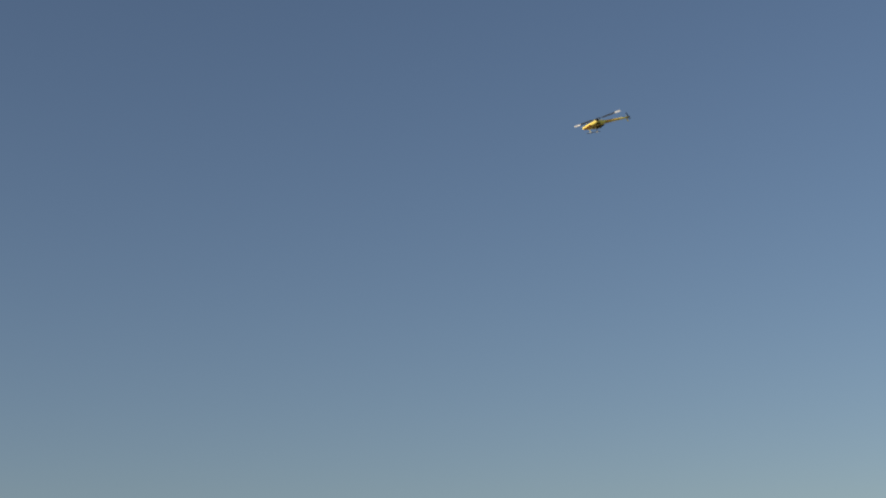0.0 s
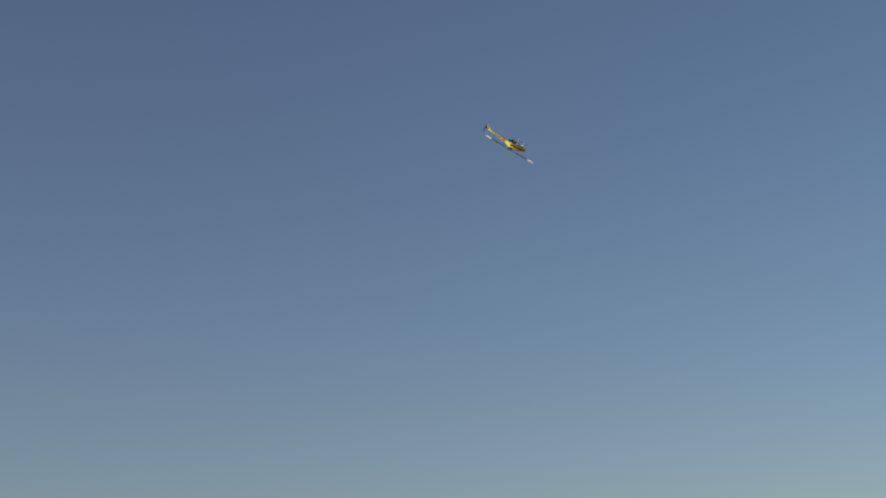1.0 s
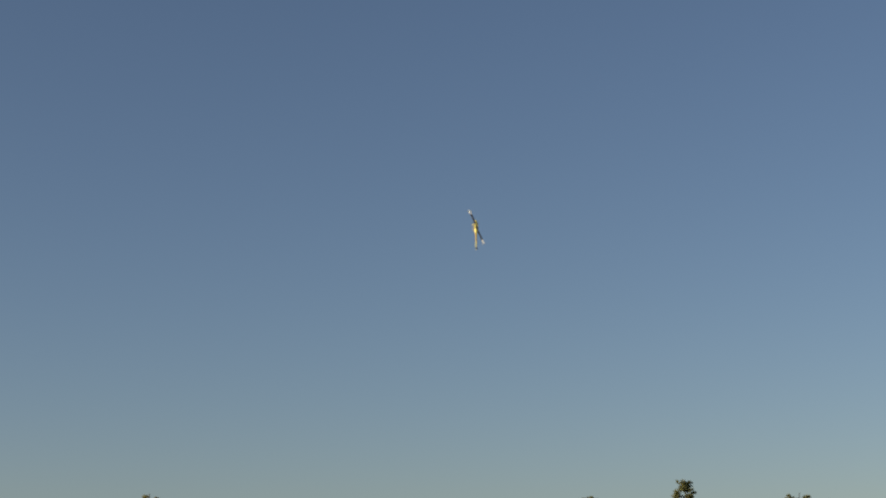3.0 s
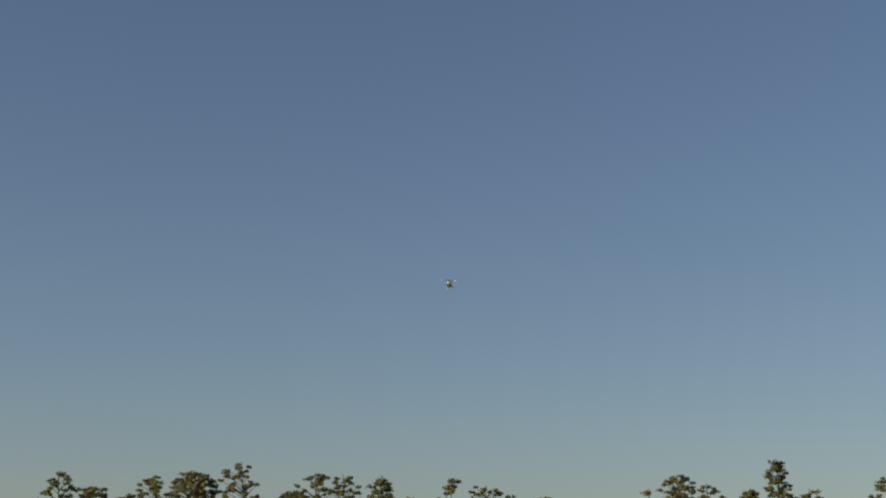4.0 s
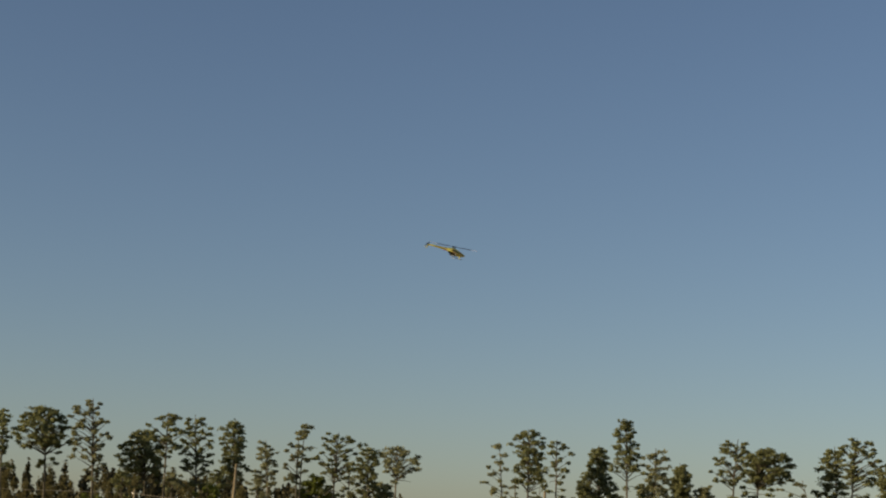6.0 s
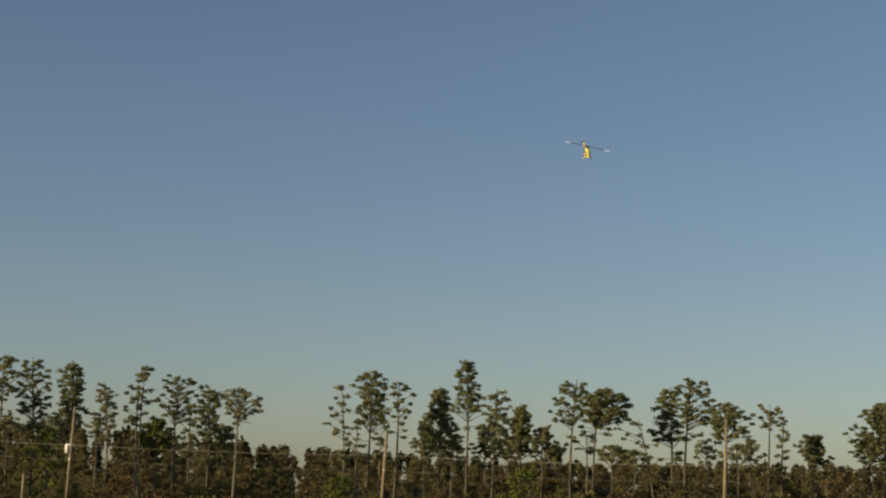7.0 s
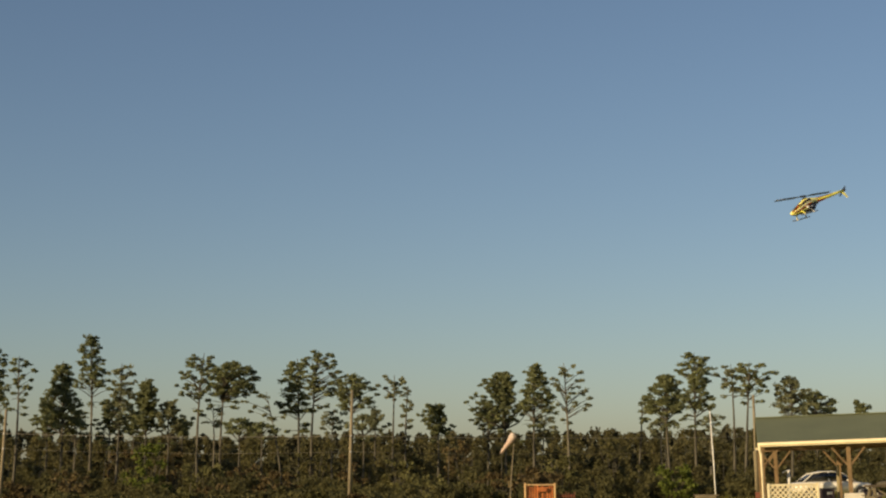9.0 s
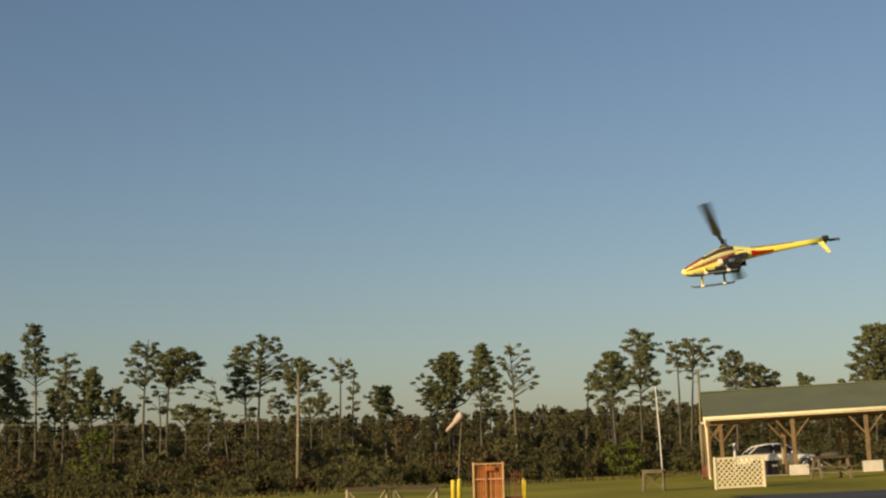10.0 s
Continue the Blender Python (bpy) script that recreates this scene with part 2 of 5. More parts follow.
def beam(bm, a, b, w, d, bevel=0.006):
    """A square timber from a to b."""
    a, b = Vector(a), Vector(b)
    way = b - a
    q = way.to_track_quat("Z", "Y")
    m = Matrix.Translation((a + b) / 2) @ q.to_matrix().to_4x4() @ Matrix.Diagonal((w, d, way.length, 1))
    made = bmesh.ops.create_cube(bm, size=1.0, matrix=m)
    if bevel:
        edges = list({e for v in made["verts"] for e in v.link_edges})
        bmesh.ops.bevel(bm, geom=edges, offset=bevel, segments=1, affect="EDGES")
    return bm


def tube(bm, points, radii, sides=8, cap=True):
    """A tapered tube along points."""
    rings = []
    pts = [Vector(p) for p in points]
    for i, (p, r) in enumerate(zip(pts, radii)):
        way = pts[min(i + 1, len(pts) - 1)] - pts[max(i - 1, 0)]
        q = way.to_track_quat("Z", "Y")
        rings.append([bm.verts.new(p + q @ Vector((r * math.cos(2 * math.pi * k / sides), r * math.sin(2 * math.pi * k / sides), 0))) for k in range(sides)])
    for a, b in zip(rings, rings[1:]):
        for k in range(sides):
            f = bm.faces.new((a[k], a[(k + 1) % sides], b[(k + 1) % sides], b[k]))
            f.smooth = True
    if cap:
        bm.faces.new(rings[0][::-1])
        bm.faces.new(rings[-1])
    return bm


def numeric_mesh(name, verts, faces, mat, parent=None, label=""):
    me = bpy.data.meshes.new(name)
    me.from_pydata(verts.tolist(), [], faces.tolist())
    me.materials.append(mat)
    ob = new(name, me)
    if parent is not None:
        ob.parent = parent
    return tagged(ob, label=label)


def leaf_cloud(rng, centres, radii, per, size, flat=1.0):
    """Small four-cornered leaves, scattered in ellipsoids round the centres."""
    centres, radii = np.asarray(centres, float), np.asarray(radii, float)
    n = len(centres) * per
    way = rng.normal(size=(n, 3))
    way /= np.linalg.norm(way, axis=1)[:, None]
    reach = rng.uniform(0.08, 1.0, n)[:, None] ** 0.7 * rng.uniform(0.7, 1.4, n)[:, None]
    place = np.repeat(centres, per, 0) + way * reach * np.repeat(radii, per, 0)
    u = rng.normal(size=(n, 3))
    u[:, 2] *= flat
    u /= np.linalg.norm(u, axis=1)[:, None]
    w = np.cross(u, rng.normal(size=(n, 3)))
    w /= np.linalg.norm(w, axis=1)[:, None]
    s = rng.uniform(size[0], size[1], n)[:, None]
    corners = np.stack([place - u * s, place + w * s * 0.55, place + u * s, place - w * s * 0.55], 1)
    return corners.reshape(-1, 3), np.arange(n * 4).reshape(-1, 4)


def rise(x, y):
    """Height of the ground: level, with a slight rise towards the shelter."""
    a = min(1.0, max(0.0, (y - 52.0) / 14.0))
    b = min(1.0, max(0.0, (150.0 - y) / 40.0))
    return 0.026 * min(22.0, max(0.0, x - 7.0)) * a * a * (3 - 2 * a) * b


# ---------------------------------------------------------------- ground
def build_ground():
    xs = [-3000, -900, -300, -150] + list(range(-110, 71, 6)) + [110, 200, 600, 3000]
    ys = [-900, -200, -40, 0, 20, 36] + list(range(44, 160, 4)) + [200, 300, 600, 1500, 4000]
    bm = bmesh.new()
    grid = [[bm.verts.new((x, y, rise(x, y) + (0.03 * noise.noise(Vector((x * 0.11, y * 0.11, 0))) if 40 < y < 130 else 0))) for x in xs] for y in ys]
    for a, b in zip(grid, grid[1:]):
        for k in range(len(xs) - 1):
            f = bm.faces.new((a[k], a[k + 1], b[k + 1], b[k]))
            f.smooth = True
    tagged(link_mesh("ground", bm, GRASS), "short mown green grass of a flying field", "ground", kind="structure")
    bm = bmesh.new()
    line = [(x, 55.0 + 0.30 * (x - 10.9) + 0.10 * math.sin(x * 0.9)) for x in np.arange(9.0, 60.0, 1.5)]
    top = [bm.verts.new((x, y, rise(x, y) + 0.05)) for x, y in line]
    low = [bm.verts.new((x + 1.5, y - 7.0, rise(x, y - 7.0) + 0.05)) for x, y in line]
    for k in range(len(line) - 1):
        bm.faces.new((low[k], low[k + 1], top[k + 1], top[k]))
    tagged(link_mesh("taxiway", bm, ASPHALT), "dark grey asphalt taxiway beside the grass", "asphalt", kind="structure")


build_ground()


# ---------------------------------------------------------------- trees
PINE_LABELS = {"dome": "pine with a dense rounded dark green crown", "open": "tall pine with an open crown of separate needle clumps",
               "column": "pine with an irregular column of needle clumps", "spire": "pine with a ragged pointed crown",
               "feather": "bushy young pine with upswept feathery branches", "tuft": "thin pine with a small tuft of pale needles",
               "umbrella": "pine with a flat thin umbrella crown", "broad": "yellow-green young broadleaf tree among the pines"}
PINE_COVER = {"dome": 2.3, "open": 1.25, "column": 1.7, "spire": 1.55, "feather": 0.85, "tuft": 2.0, "umbrella": 1.5, "broad": 2.2}


def crown_reach(style, a):
    """Reach of a crown at the share a of its height, as a share of its half width."""
    if style in ("dome", "tuft", "broad"):
        return math.sqrt(max(0.03, 1 - (abs(a - 0.38) / 0.63) ** 2.2))
    if style == "open":
        return 0.50 + 0.52 * math.sin(math.pi * min(1.0, 0.12 + 0.80 * a))
    if style == "column":
        return (0.82 + 0.18 * math.sin(9 * a)) * (1.0 if a < 0.7 else 1.0 - 1.5 * (a - 0.7))
    if style == "umbrella":
        return 0.30 + 0.75 * math.sin(math.pi * min(1.0, 0.10 + 0.75 * a))
    return 1.05 - (0.70 if style == "feather" else 0.74) * a


def pine(x, y, turn, top, low, half, shift, lean, style, dense, seed):
    """A pine: bare tapered trunk, limbs, and flat clumps of needles at their ends. top and low: heights of the crown's ends,
    half: its half width, shift: its offset from the trunk, lean: how far the tip stands aside of the foot."""
    rng = np.random.default_rng(seed)
    ground = rise(x, y)
    top, low = top - ground, low - ground
    root = thing("pine_tree", pose(x, y, ground - 0.05, 0, 0, turn), PINE_LABELS[style], "tree", "pines along the field edge")
    bend = rng.uniform(-0.18, 0.18)

    def axis(h):
        a = h / top
        return Vector((lean * a ** 1.5 + bend * math.sin(a * 3.1), 0.15 * bend * a, h))

    girth = (0.05 + 0.0048 * top) * (0.6 if style == "tuft" or dense < 0.5 else 1.0)
    bm = bmesh.new()
    steps = [top * k / 10 for k in range(11)]
    tube(bm, [axis(h) for h in steps], [girth * (1.3 if k == 0 else 1) * (1 - 0.9 * (k / 10) ** 1.25) + 0.012 for k in range(11)], 8)
    part("trunk", bm, BARK if dense > 0.6 else PALEBARK, root)
    span = top - low
    count = max(5, int(PINE_COVER[style] * dense * 3.1 * half * span / 0.30))
    centres, radii = [], []
    bm = bmesh.new()

    def clump(c, size):
        """A flat tuft of needles made of a few lobes."""
        for _ in range(3):
            s = size * rng.uniform(0.55, 0.9)
            centres.append(c + Vector((rng.normal(0, 0.42 * size), rng.normal(0, 0.42 * size), rng.normal(0, 0.16 * size))))
            radii.append((s, s, s * rng.uniform(0.38, 0.62)))

    for k in range(count):
        a = (k + rng.uniform(0, 1)) / count
        wide = 1.32 * half * crown_reach(style, a) * rng.uniform(0.78, 1.08)
        way = k * 2.4 + rng.uniform(-0.5, 0.5)
        out = max(0.05, wide - 0.16) * (rng.uniform(0.02, 1.0) ** 0.45)
        h = low + span * (0.04 + 0.90 * a) + rng.uniform(-0.12, 0.12)
        off = shift * (1 - 0.6 * a)
        side = Vector((math.cos(way) * out + off, math.sin(way) * out, 0))
        c = axis(min(h, top - 0.12)) + side
        start = axis(max(low - 0.4, h - 0.55 * out - 0.15))
        mid = start.lerp(c, 0.55) + Vector((0, 0, 0.05 * out))
        if style == "feather":
            c.z += 0.30 * out
            for u in (0.45, 0.75, 1.0):
                clump(start.lerp(c, u) if u < 1 else c, 0.26 - 0.05 * u)
        else:
            clump(c, rng.uniform(0.20, 0.38) * (0.8 if style in ("open", "umbrella", "tuft") else 1.0))
        if out > 0.25:
            tube(bm, [start, mid, c], [0.012 + 0.024 * out, 0.010 + 0.013 * out, 0.007], 4, cap=False)
    for k in range(int(4 + 5 * rng.uniform())):
        h = low - rng.uniform(0.05, 0.42) * min(span, 3.0)
        way, out = rng.uniform(0, 6.28), half * rng.uniform(0.25, 0.8)
        c = axis(h) + Vector((math.cos(way) * out, math.sin(way) * out, rng.uniform(-0.15, 0.2)))
        tube(bm, [axis(h), axis(h).lerp(c, 0.6) + Vector((0, 0, 0.05)), c], [0.026, 0.018, 0.007], 4, cap=False)
        if rng.uniform() < 0.6:
            clump(c, rng.uniform(0.18, 0.30))
    tagged(part("branchwork", bm, BARK, root), kind="stuff")
    verts, faces = leaf_cloud(rng, centres, radii, 30 if dense > 0.6 else 24, (0.05, 0.12))
    numeric_mesh("crown", verts, faces, FRESH if style == "broad" else NEEDLES_PALE if dense < 0.8 else NEEDLES, root)


def left_stand():
    pine(-70.8, 89.8, 38, 10.1, 7.3, 1.18, -0.15, -0.21, "open", 0.90, 100)
    pine(-66.2, 87.3, 37, 8.9, 7.0, 0.98, 0.05, -0.12, "dome", 0.90, 101)
    pine(-67.3, 92.9, 36, 8.8, 6.7, 1.04, -0.24, -0.19, "open", 0.90, 102)
    pine(-60.1, 86.0, 35, 9.3, 6.6, 0.95, -0.39, -0.34, "open", 1.10, 103)
    pine(-61.3, 92.2, 34, 10.1, 7.3, 1.55, -0.14, -0.36, "dome", 0.90, 104)
    pine(-57.3, 91.7, 32, 10.5, 6.4, 1.26, -0.33, -0.46, "open", 0.75, 105)
    pine(-57.0, 97.3, 30, 9.0, 6.0, 1.33, -0.22, -0.19, "dome", 1.00, 106)
    pine(-52.5, 92.0, 30, 9.7, 7.7, 1.00, -0.09, 0.01, "open", 1.00, 107)
    pine(-54.4, 99.7, 29, 10.2, 6.1, 1.25, -0.06, -0.32, "open", 0.85, 108)
    pine(-53.3, 103.0, 27, 10.2, 5.9, 1.00, -0.12, -0.08, "column", 1.00, 109)
    pine(-52.9, 107.6, 26, 9.1, 5.7, 0.96, -0.17, -0.34, "column", 0.60, 110)
    pine(-46.3, 98.9, 25, 8.5, 6.5, 0.95, -0.05, -0.25, "open", 0.75, 111)
    pine(-46.0, 98.5, 25, 9.6, 8.9, 0.57, 0.04, 0.04, "tuft", 0.70, 112)
    pine(-45.6, 103.0, 24, 9.4, 6.2, 1.40, 0.16, 0.08, "open", 0.90, 113)
    pine(-46.8, 111.4, 23, 9.1, 5.0, 1.10, 0.04, -0.05, "column", 0.80, 114)
    pine(-40.3, 100.3, 22, 8.4, 6.4, 1.32, 0.22, 0.14, "dome", 0.55, 115)
    pine(-47.4, 104.4, 24, 6.6, 4.2, 1.00, -0.13, -0.23, "broad", 1.00, 116)
    pine(-45.5, 111.3, 22, 6.4, 4.5, 0.85, -0.08, -0.08, "column", 1.10, 117)


def middle_stand():
    pine(-33.1, 100.7, 18, 8.7, 5.0, 0.85, -0.40, -0.22, "open", 0.40, 118)
    pine(-34.9, 111.4, 17, 10.4, 6.4, 1.19, 0.18, 0.17, "column", 1.05, 119)
    pine(-31.6, 107.2, 16, 9.4, 6.8, 0.80, 0.23, 0.17, "open", 0.80, 120)
    pine(-30.9, 116.3, 15, 9.7, 4.9, 1.39, -0.05, -0.02, "spire", 1.15, 121)
    pine(-28.3, 113.9, 14, 11.4, 7.4, 1.19, 0.04, -0.07, "spire", 0.85, 122)
    pine(-25.2, 108.6, 13, 9.0, 4.9, 0.92, 0.18, 0.24, "column", 0.70, 123)
    pine(-24.3, 112.9, 12, 8.3, 4.8, 1.28, 0.09, 0.04, "feather", 1.10, 124)
    pine(-22.8, 113.2, 11, 6.8, 4.6, 1.55, 0.37, -0.02, "feather", 0.70, 125)
    pine(-19.6, 107.7, 10, 9.6, 6.6, 1.21, -0.31, 0.27, "open", 0.90, 126)
    pine(-19.0, 113.0, 10, 9.4, 7.0, 1.64, 0.68, 0.33, "dome", 1.15, 127)
    pine(-16.8, 106.5, 9, 5.3, 4.2, 1.21, 0.32, -0.00, "dome", 0.80, 128)
    pine(-15.1, 105.4, 8, 5.0, 4.2, 0.88, 0.07, -0.00, "dome", 0.80, 129)
    pine(-14.2, 108.8, 7, 7.1, 5.5, 1.03, -1.03, -1.17, "open", 0.35, 130)
    pine(-14.1, 116.2, 7, 9.8, 5.7, 1.15, -0.46, -0.14, "column", 0.85, 131)
    pine(-12.9, 113.6, 6, 10.2, 7.0, 1.27, 0.45, 0.46, "open", 1.15, 132)
    pine(-10.0, 109.9, 5, 8.3, 6.1, 1.25, 0.22, 0.13, "dome", 0.80, 133)
    pine(-8.9, 106.6, 5, 5.5, 4.4, 0.95, 0.09, 0.01, "dome", 0.70, 134)
    pine(-7.4, 114.0, 4, 8.5, 7.3, 0.92, -0.10, 0.16, "open", 0.75, 135)
    pine(-6.1, 109.2, 3, 7.5, 5.1, 0.47, 0.03, 0.07, "open", 0.70, 136)


def right_stand():
    pine(-4.2, 111.4, 2, 6.5, 4.5, 1.30, -0.06, -0.10, "feather", 1.00, 137)
    pine(0.4, 115.2, -0, 8.8, 5.2, 2.20, -0.60, -0.11, "feather", 1.00, 138)
    pine(2.2, 106.4, -1, 8.7, 5.5, 1.16, 0.19, 0.01, "spire", 1.25, 139)
    pine(4.6, 111.5, -2, 9.1, 5.8, 1.41, 0.39, -0.29, "open", 0.50, 140)
    pine(9.2, 112.1, -5, 7.0, 5.7, 0.61, 0.40, 0.43, "open", 0.80, 141)
    pine(10.8, 105.5, -6, 8.0, 5.4, 1.11, -0.13, -0.16, "dome", 1.10, 142)
    pine(13.4, 114.3, -7, 10.0, 5.9, 1.24, 0.15, 0.00, "column", 0.95, 143)
    pine(14.9, 106.9, -8, 8.7, 7.1, 0.83, -0.15, -0.04, "umbrella", 0.75, 144)
    pine(15.3, 104.8, -8, 8.7, 6.7, 1.20, 0.53, 0.44, "umbrella", 0.85, 145)
    pine(18.2, 104.9, -10, 7.8, 5.5, 1.09, 0.05, 0.03, "dome", 0.75, 146)
    pine(21.1, 112.6, -11, 7.2, 5.1, 1.36, 0.05, 0.10, "dome", 1.00, 147)
    pine(25.0, 117.1, -12, 6.8, 5.0, 0.93, 0.20, 0.09, "feather", 0.90, 148)
    pine(26.4, 111.1, -13, 6.1, 4.6, 0.70, 0.08, 0.08, "feather", 0.80, 149)
    pine(28.1, 108.6, -15, 9.7, 5.2, 1.79, 0.26, 0.46, "dome", 1.10, 150)
    pine(35.8, 111.4, 0, 8.1, 4.7, 1.60, 0.00, 0.10, "open", 1.00, 190)
    pine(-76.0, 84.0, 40, 9.4, 5.6, 1.30, 0.10, 0.10, "open", 1.00, 191)


def young_pines():
    pine(-61.1, 101.5, 31, 6.4, 5.2, 0.99, -0.00, -0.08, "column", 0.80, 151)
    pine(-62.8, 111.6, 29, 6.8, 5.8, 0.92, 0.05, -0.06, "column", 0.70, 152)
    pine(-58.0, 109.5, 28, 7.1, 5.6, 0.85, -0.00, -0.09, "column", 0.80, 153)
    pine(-56.7, 113.7, 27, 6.8, 5.5, 0.71, -0.08, -0.07, "open", 0.70, 154)
    pine(-48.0, 111.1, 23, 7.4, 5.1, 0.85, 0.07, -0.10, "open", 0.70, 155)
    pine(-37.0, 116.4, 18, 7.2, 5.1, 0.66, -0.07, -0.14, "open", 0.50, 156)
    pine(-35.4, 116.6, 17, 6.6, 4.9, 0.62, 0.06, 0.04, "open", 0.50, 157)
    pine(-34.2, 124.1, 15, 7.7, 4.8, 1.05, -0.03, -0.06, "feather", 0.90, 158)
    pine(-30.7, 118.8, 14, 6.4, 4.5, 1.04, -0.06, 0.05, "column", 0.90, 159)
    pine(-28.4, 120.2, 13, 7.1, 4.6, 1.19, 0.13, -0.04, "feather", 0.90, 160)
    pine(-27.8, 125.5, 12, 6.5, 4.7, 1.25, 0.03, -0.02, "feather", 0.90, 161)
    pine(-24.0, 125.7, 11, 5.9, 4.6, 1.37, -0.01, -0.01, "feather", 0.80, 162)
    pine(-20.9, 120.5, 10, 6.7, 5.5, 0.90, -0.00, -0.01, "open", 0.50, 163)
    pine(-12.1, 120.8, 6, 6.4, 4.8, 1.02, 0.00, 0.01, "column", 0.60, 164)
    pine(-9.5, 126.5, 4, 6.8, 5.1, 1.03, 0.01, 0.02, "feather", 0.70, 165)
    pine(-0.9, 119.2, 0, 6.8, 4.9, 1.42, -0.02, 0.04, "feather", 0.90, 166)
    pine(3.3, 122.3, -2, 6.0, 4.7, 0.96, 0.06, 0.03, "column", 0.70, 167)
    pine(12.3, 127.0, -6, 5.9, 4.9, 1.08, -0.07, 0.04, "column", 0.70, 168)
    pine(16.0, 127.1, -7, 6.3, 4.8, 0.99, 0.07, 0.06, "column", 0.60, 169)


left_stand()
middle_stand()
right_stand()
young_pines()


def wood_line(x, y):
    """Height of the woods' top edge at a place: they stand taller at both ends of the field."""
    bearing = math.degrees(math.atan2(x, y))
    slope = float(np.interp(bearing, (-42, -31.5, -27, -22, -13, -3, 8, 20), (2.85, 2.70, 2.25, 1.75, 1.34, 1.46, 1.56, 1.58)))
    return 1.6 + math.hypot(x, y) * math.tan(radians(slope))


def woods_band(name, label, seed, rows, mat, leaf, per, blobs):
    """Thicket and young woodland too tangled to count. rows: x0, x1, y0, y1, low height, high height, spacing."""
    rng = np.random.default_rng(seed)
    centres, radii = [], []
    for x0, x1, y0, y1, h0, h1, step in rows:
        for x in np.arange(x0, x1, step):
            px, py = x + rng.uniform(-step, step) * 0.7, rng.uniform(y0, y1)
            h = rng.uniform(h0, h1) * (0.85 + 0.3 * (0.5 + 0.5 * noise.noise(Vector((px * 0.09, py * 0.05, seed)))))
            h = min(h, wood_line(px, py) * rng.uniform(0.92, 1.02))
            wide = rng.uniform(0.7, 1.3) * step * 0.85
            for k in range(blobs):
                a = (k + rng.uniform(0, 1)) / blobs
                r = wide * (1.0 - 0.55 * a)
                turn = rng.uniform(0, 6.28)
                centres.append((px + math.cos(turn) * r * 0.6, py + math.sin(turn) * r * 0.6, rise(px, py) + h * (0.05 + 0.9 * a)))
                s = rng.uniform(0.45, 0.95) * max(0.7, wide * 0.8) * (1.0 - 0.45 * a)
                radii.append((s, s, s * rng.uniform(0.6, 1.0) * max(1.0, h / blobs / s * 0.8)))
    verts, faces = leaf_cloud(rng, centres, radii, per, leaf)
    tagged(numeric_mesh(name, verts, faces, mat), label, "undergrowth", kind="stuff")


def build_woods():
    woods_band("thicket", "tangled olive and brown thicket along the grass edge", 11,
               [(-64, -8, 73, 77, 0.20, 0.45, 0.8), (-68, -6, 77, 82, 0.25, 0.60, 0.9), (-74, -3, 82, 88, 0.35, 0.85, 0.9), (-82, 6, 89, 96, 0.5, 1.2, 0.8), (6, 46, 99, 103, 0.5, 1.2, 0.9), (-88, 50, 99, 107, 0.9, 1.8, 1.2), (-92, 54, 108, 112, 1.2, 2.4, 1.5)],
               BROWSE, (0.05, 0.13), 120, 6)
    woods_band("woodland", "dark mixed young woodland behind the thicket", 12,
               [(-114, 60, 119, 130, 2.0, 3.9, 1.6), (-122, 64, 134, 143, 3.0, 5.2, 1.5), (-132, 66, 147, 158, 4.6, 7.5, 1.6), (-150, 76, 164, 178, 8.0, 11.0, 1.5)],
               WOODS, (0.08, 0.20), 110, 8)
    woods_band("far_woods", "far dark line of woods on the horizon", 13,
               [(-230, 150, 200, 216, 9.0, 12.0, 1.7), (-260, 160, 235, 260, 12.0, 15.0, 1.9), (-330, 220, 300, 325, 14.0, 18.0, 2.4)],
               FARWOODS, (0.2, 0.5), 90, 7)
    rng = np.random.default_rng(21)
    bm = bmesh.new()
    for k in range(70):
        x, y = rng.uniform(-98, 42), rng.uniform(104, 118)
        h, l = rng.uniform(1.8, 4.2), rng.uniform(-0.3, 0.3)
        r = rng.uniform(0.018, 0.04)
        tube(bm, [(x, y, rise(x, y)), (x + l * 0.4, y, h * 0.5), (x + l, y, h)], [r, r * 0.7, 0.006], 5)
    tagged(link_mesh("sapling_trunk_stand", bm, PALEBARK), "thin pale bare sapling trunks in the thicket", "saplings", kind="stuff")
    n = 6500
    x = rng.uniform(-80, 44, n)
    y = rng.uniform(-2.2, 2.0, n) + np.interp(x, (-64, -7, -3, 6, 20), (71.5, 72.5, 82, 90, 97))
    h = rng.uniform(0.12, 0.42, n) * (0.6 + 0.4 * np.sin(x * 0.7) ** 2)
    z = np.array([rise(a, b) for a, b in zip(x, y)])
    turn, lean = rng.uniform(0, 3.14, n), rng.normal(0, 0.14, (n, 2))
    base = np.stack([x, y, z], 1)
    side = np.stack([np.cos(turn), np.sin(turn), np.zeros(n)], 1) * 0.035
    tip = base + np.stack([lean[:, 0], lean[:, 1], h], 1)
    verts = np.stack([base - side, base + side, tip], 1).reshape(-1, 3)
    tagged(numeric_mesh("dry_grass", verts, np.arange(3 * n).reshape(-1, 3), STRAW), "dull olive and straw rough grass before the thicket", "grass", kind="stuff")


build_woods()


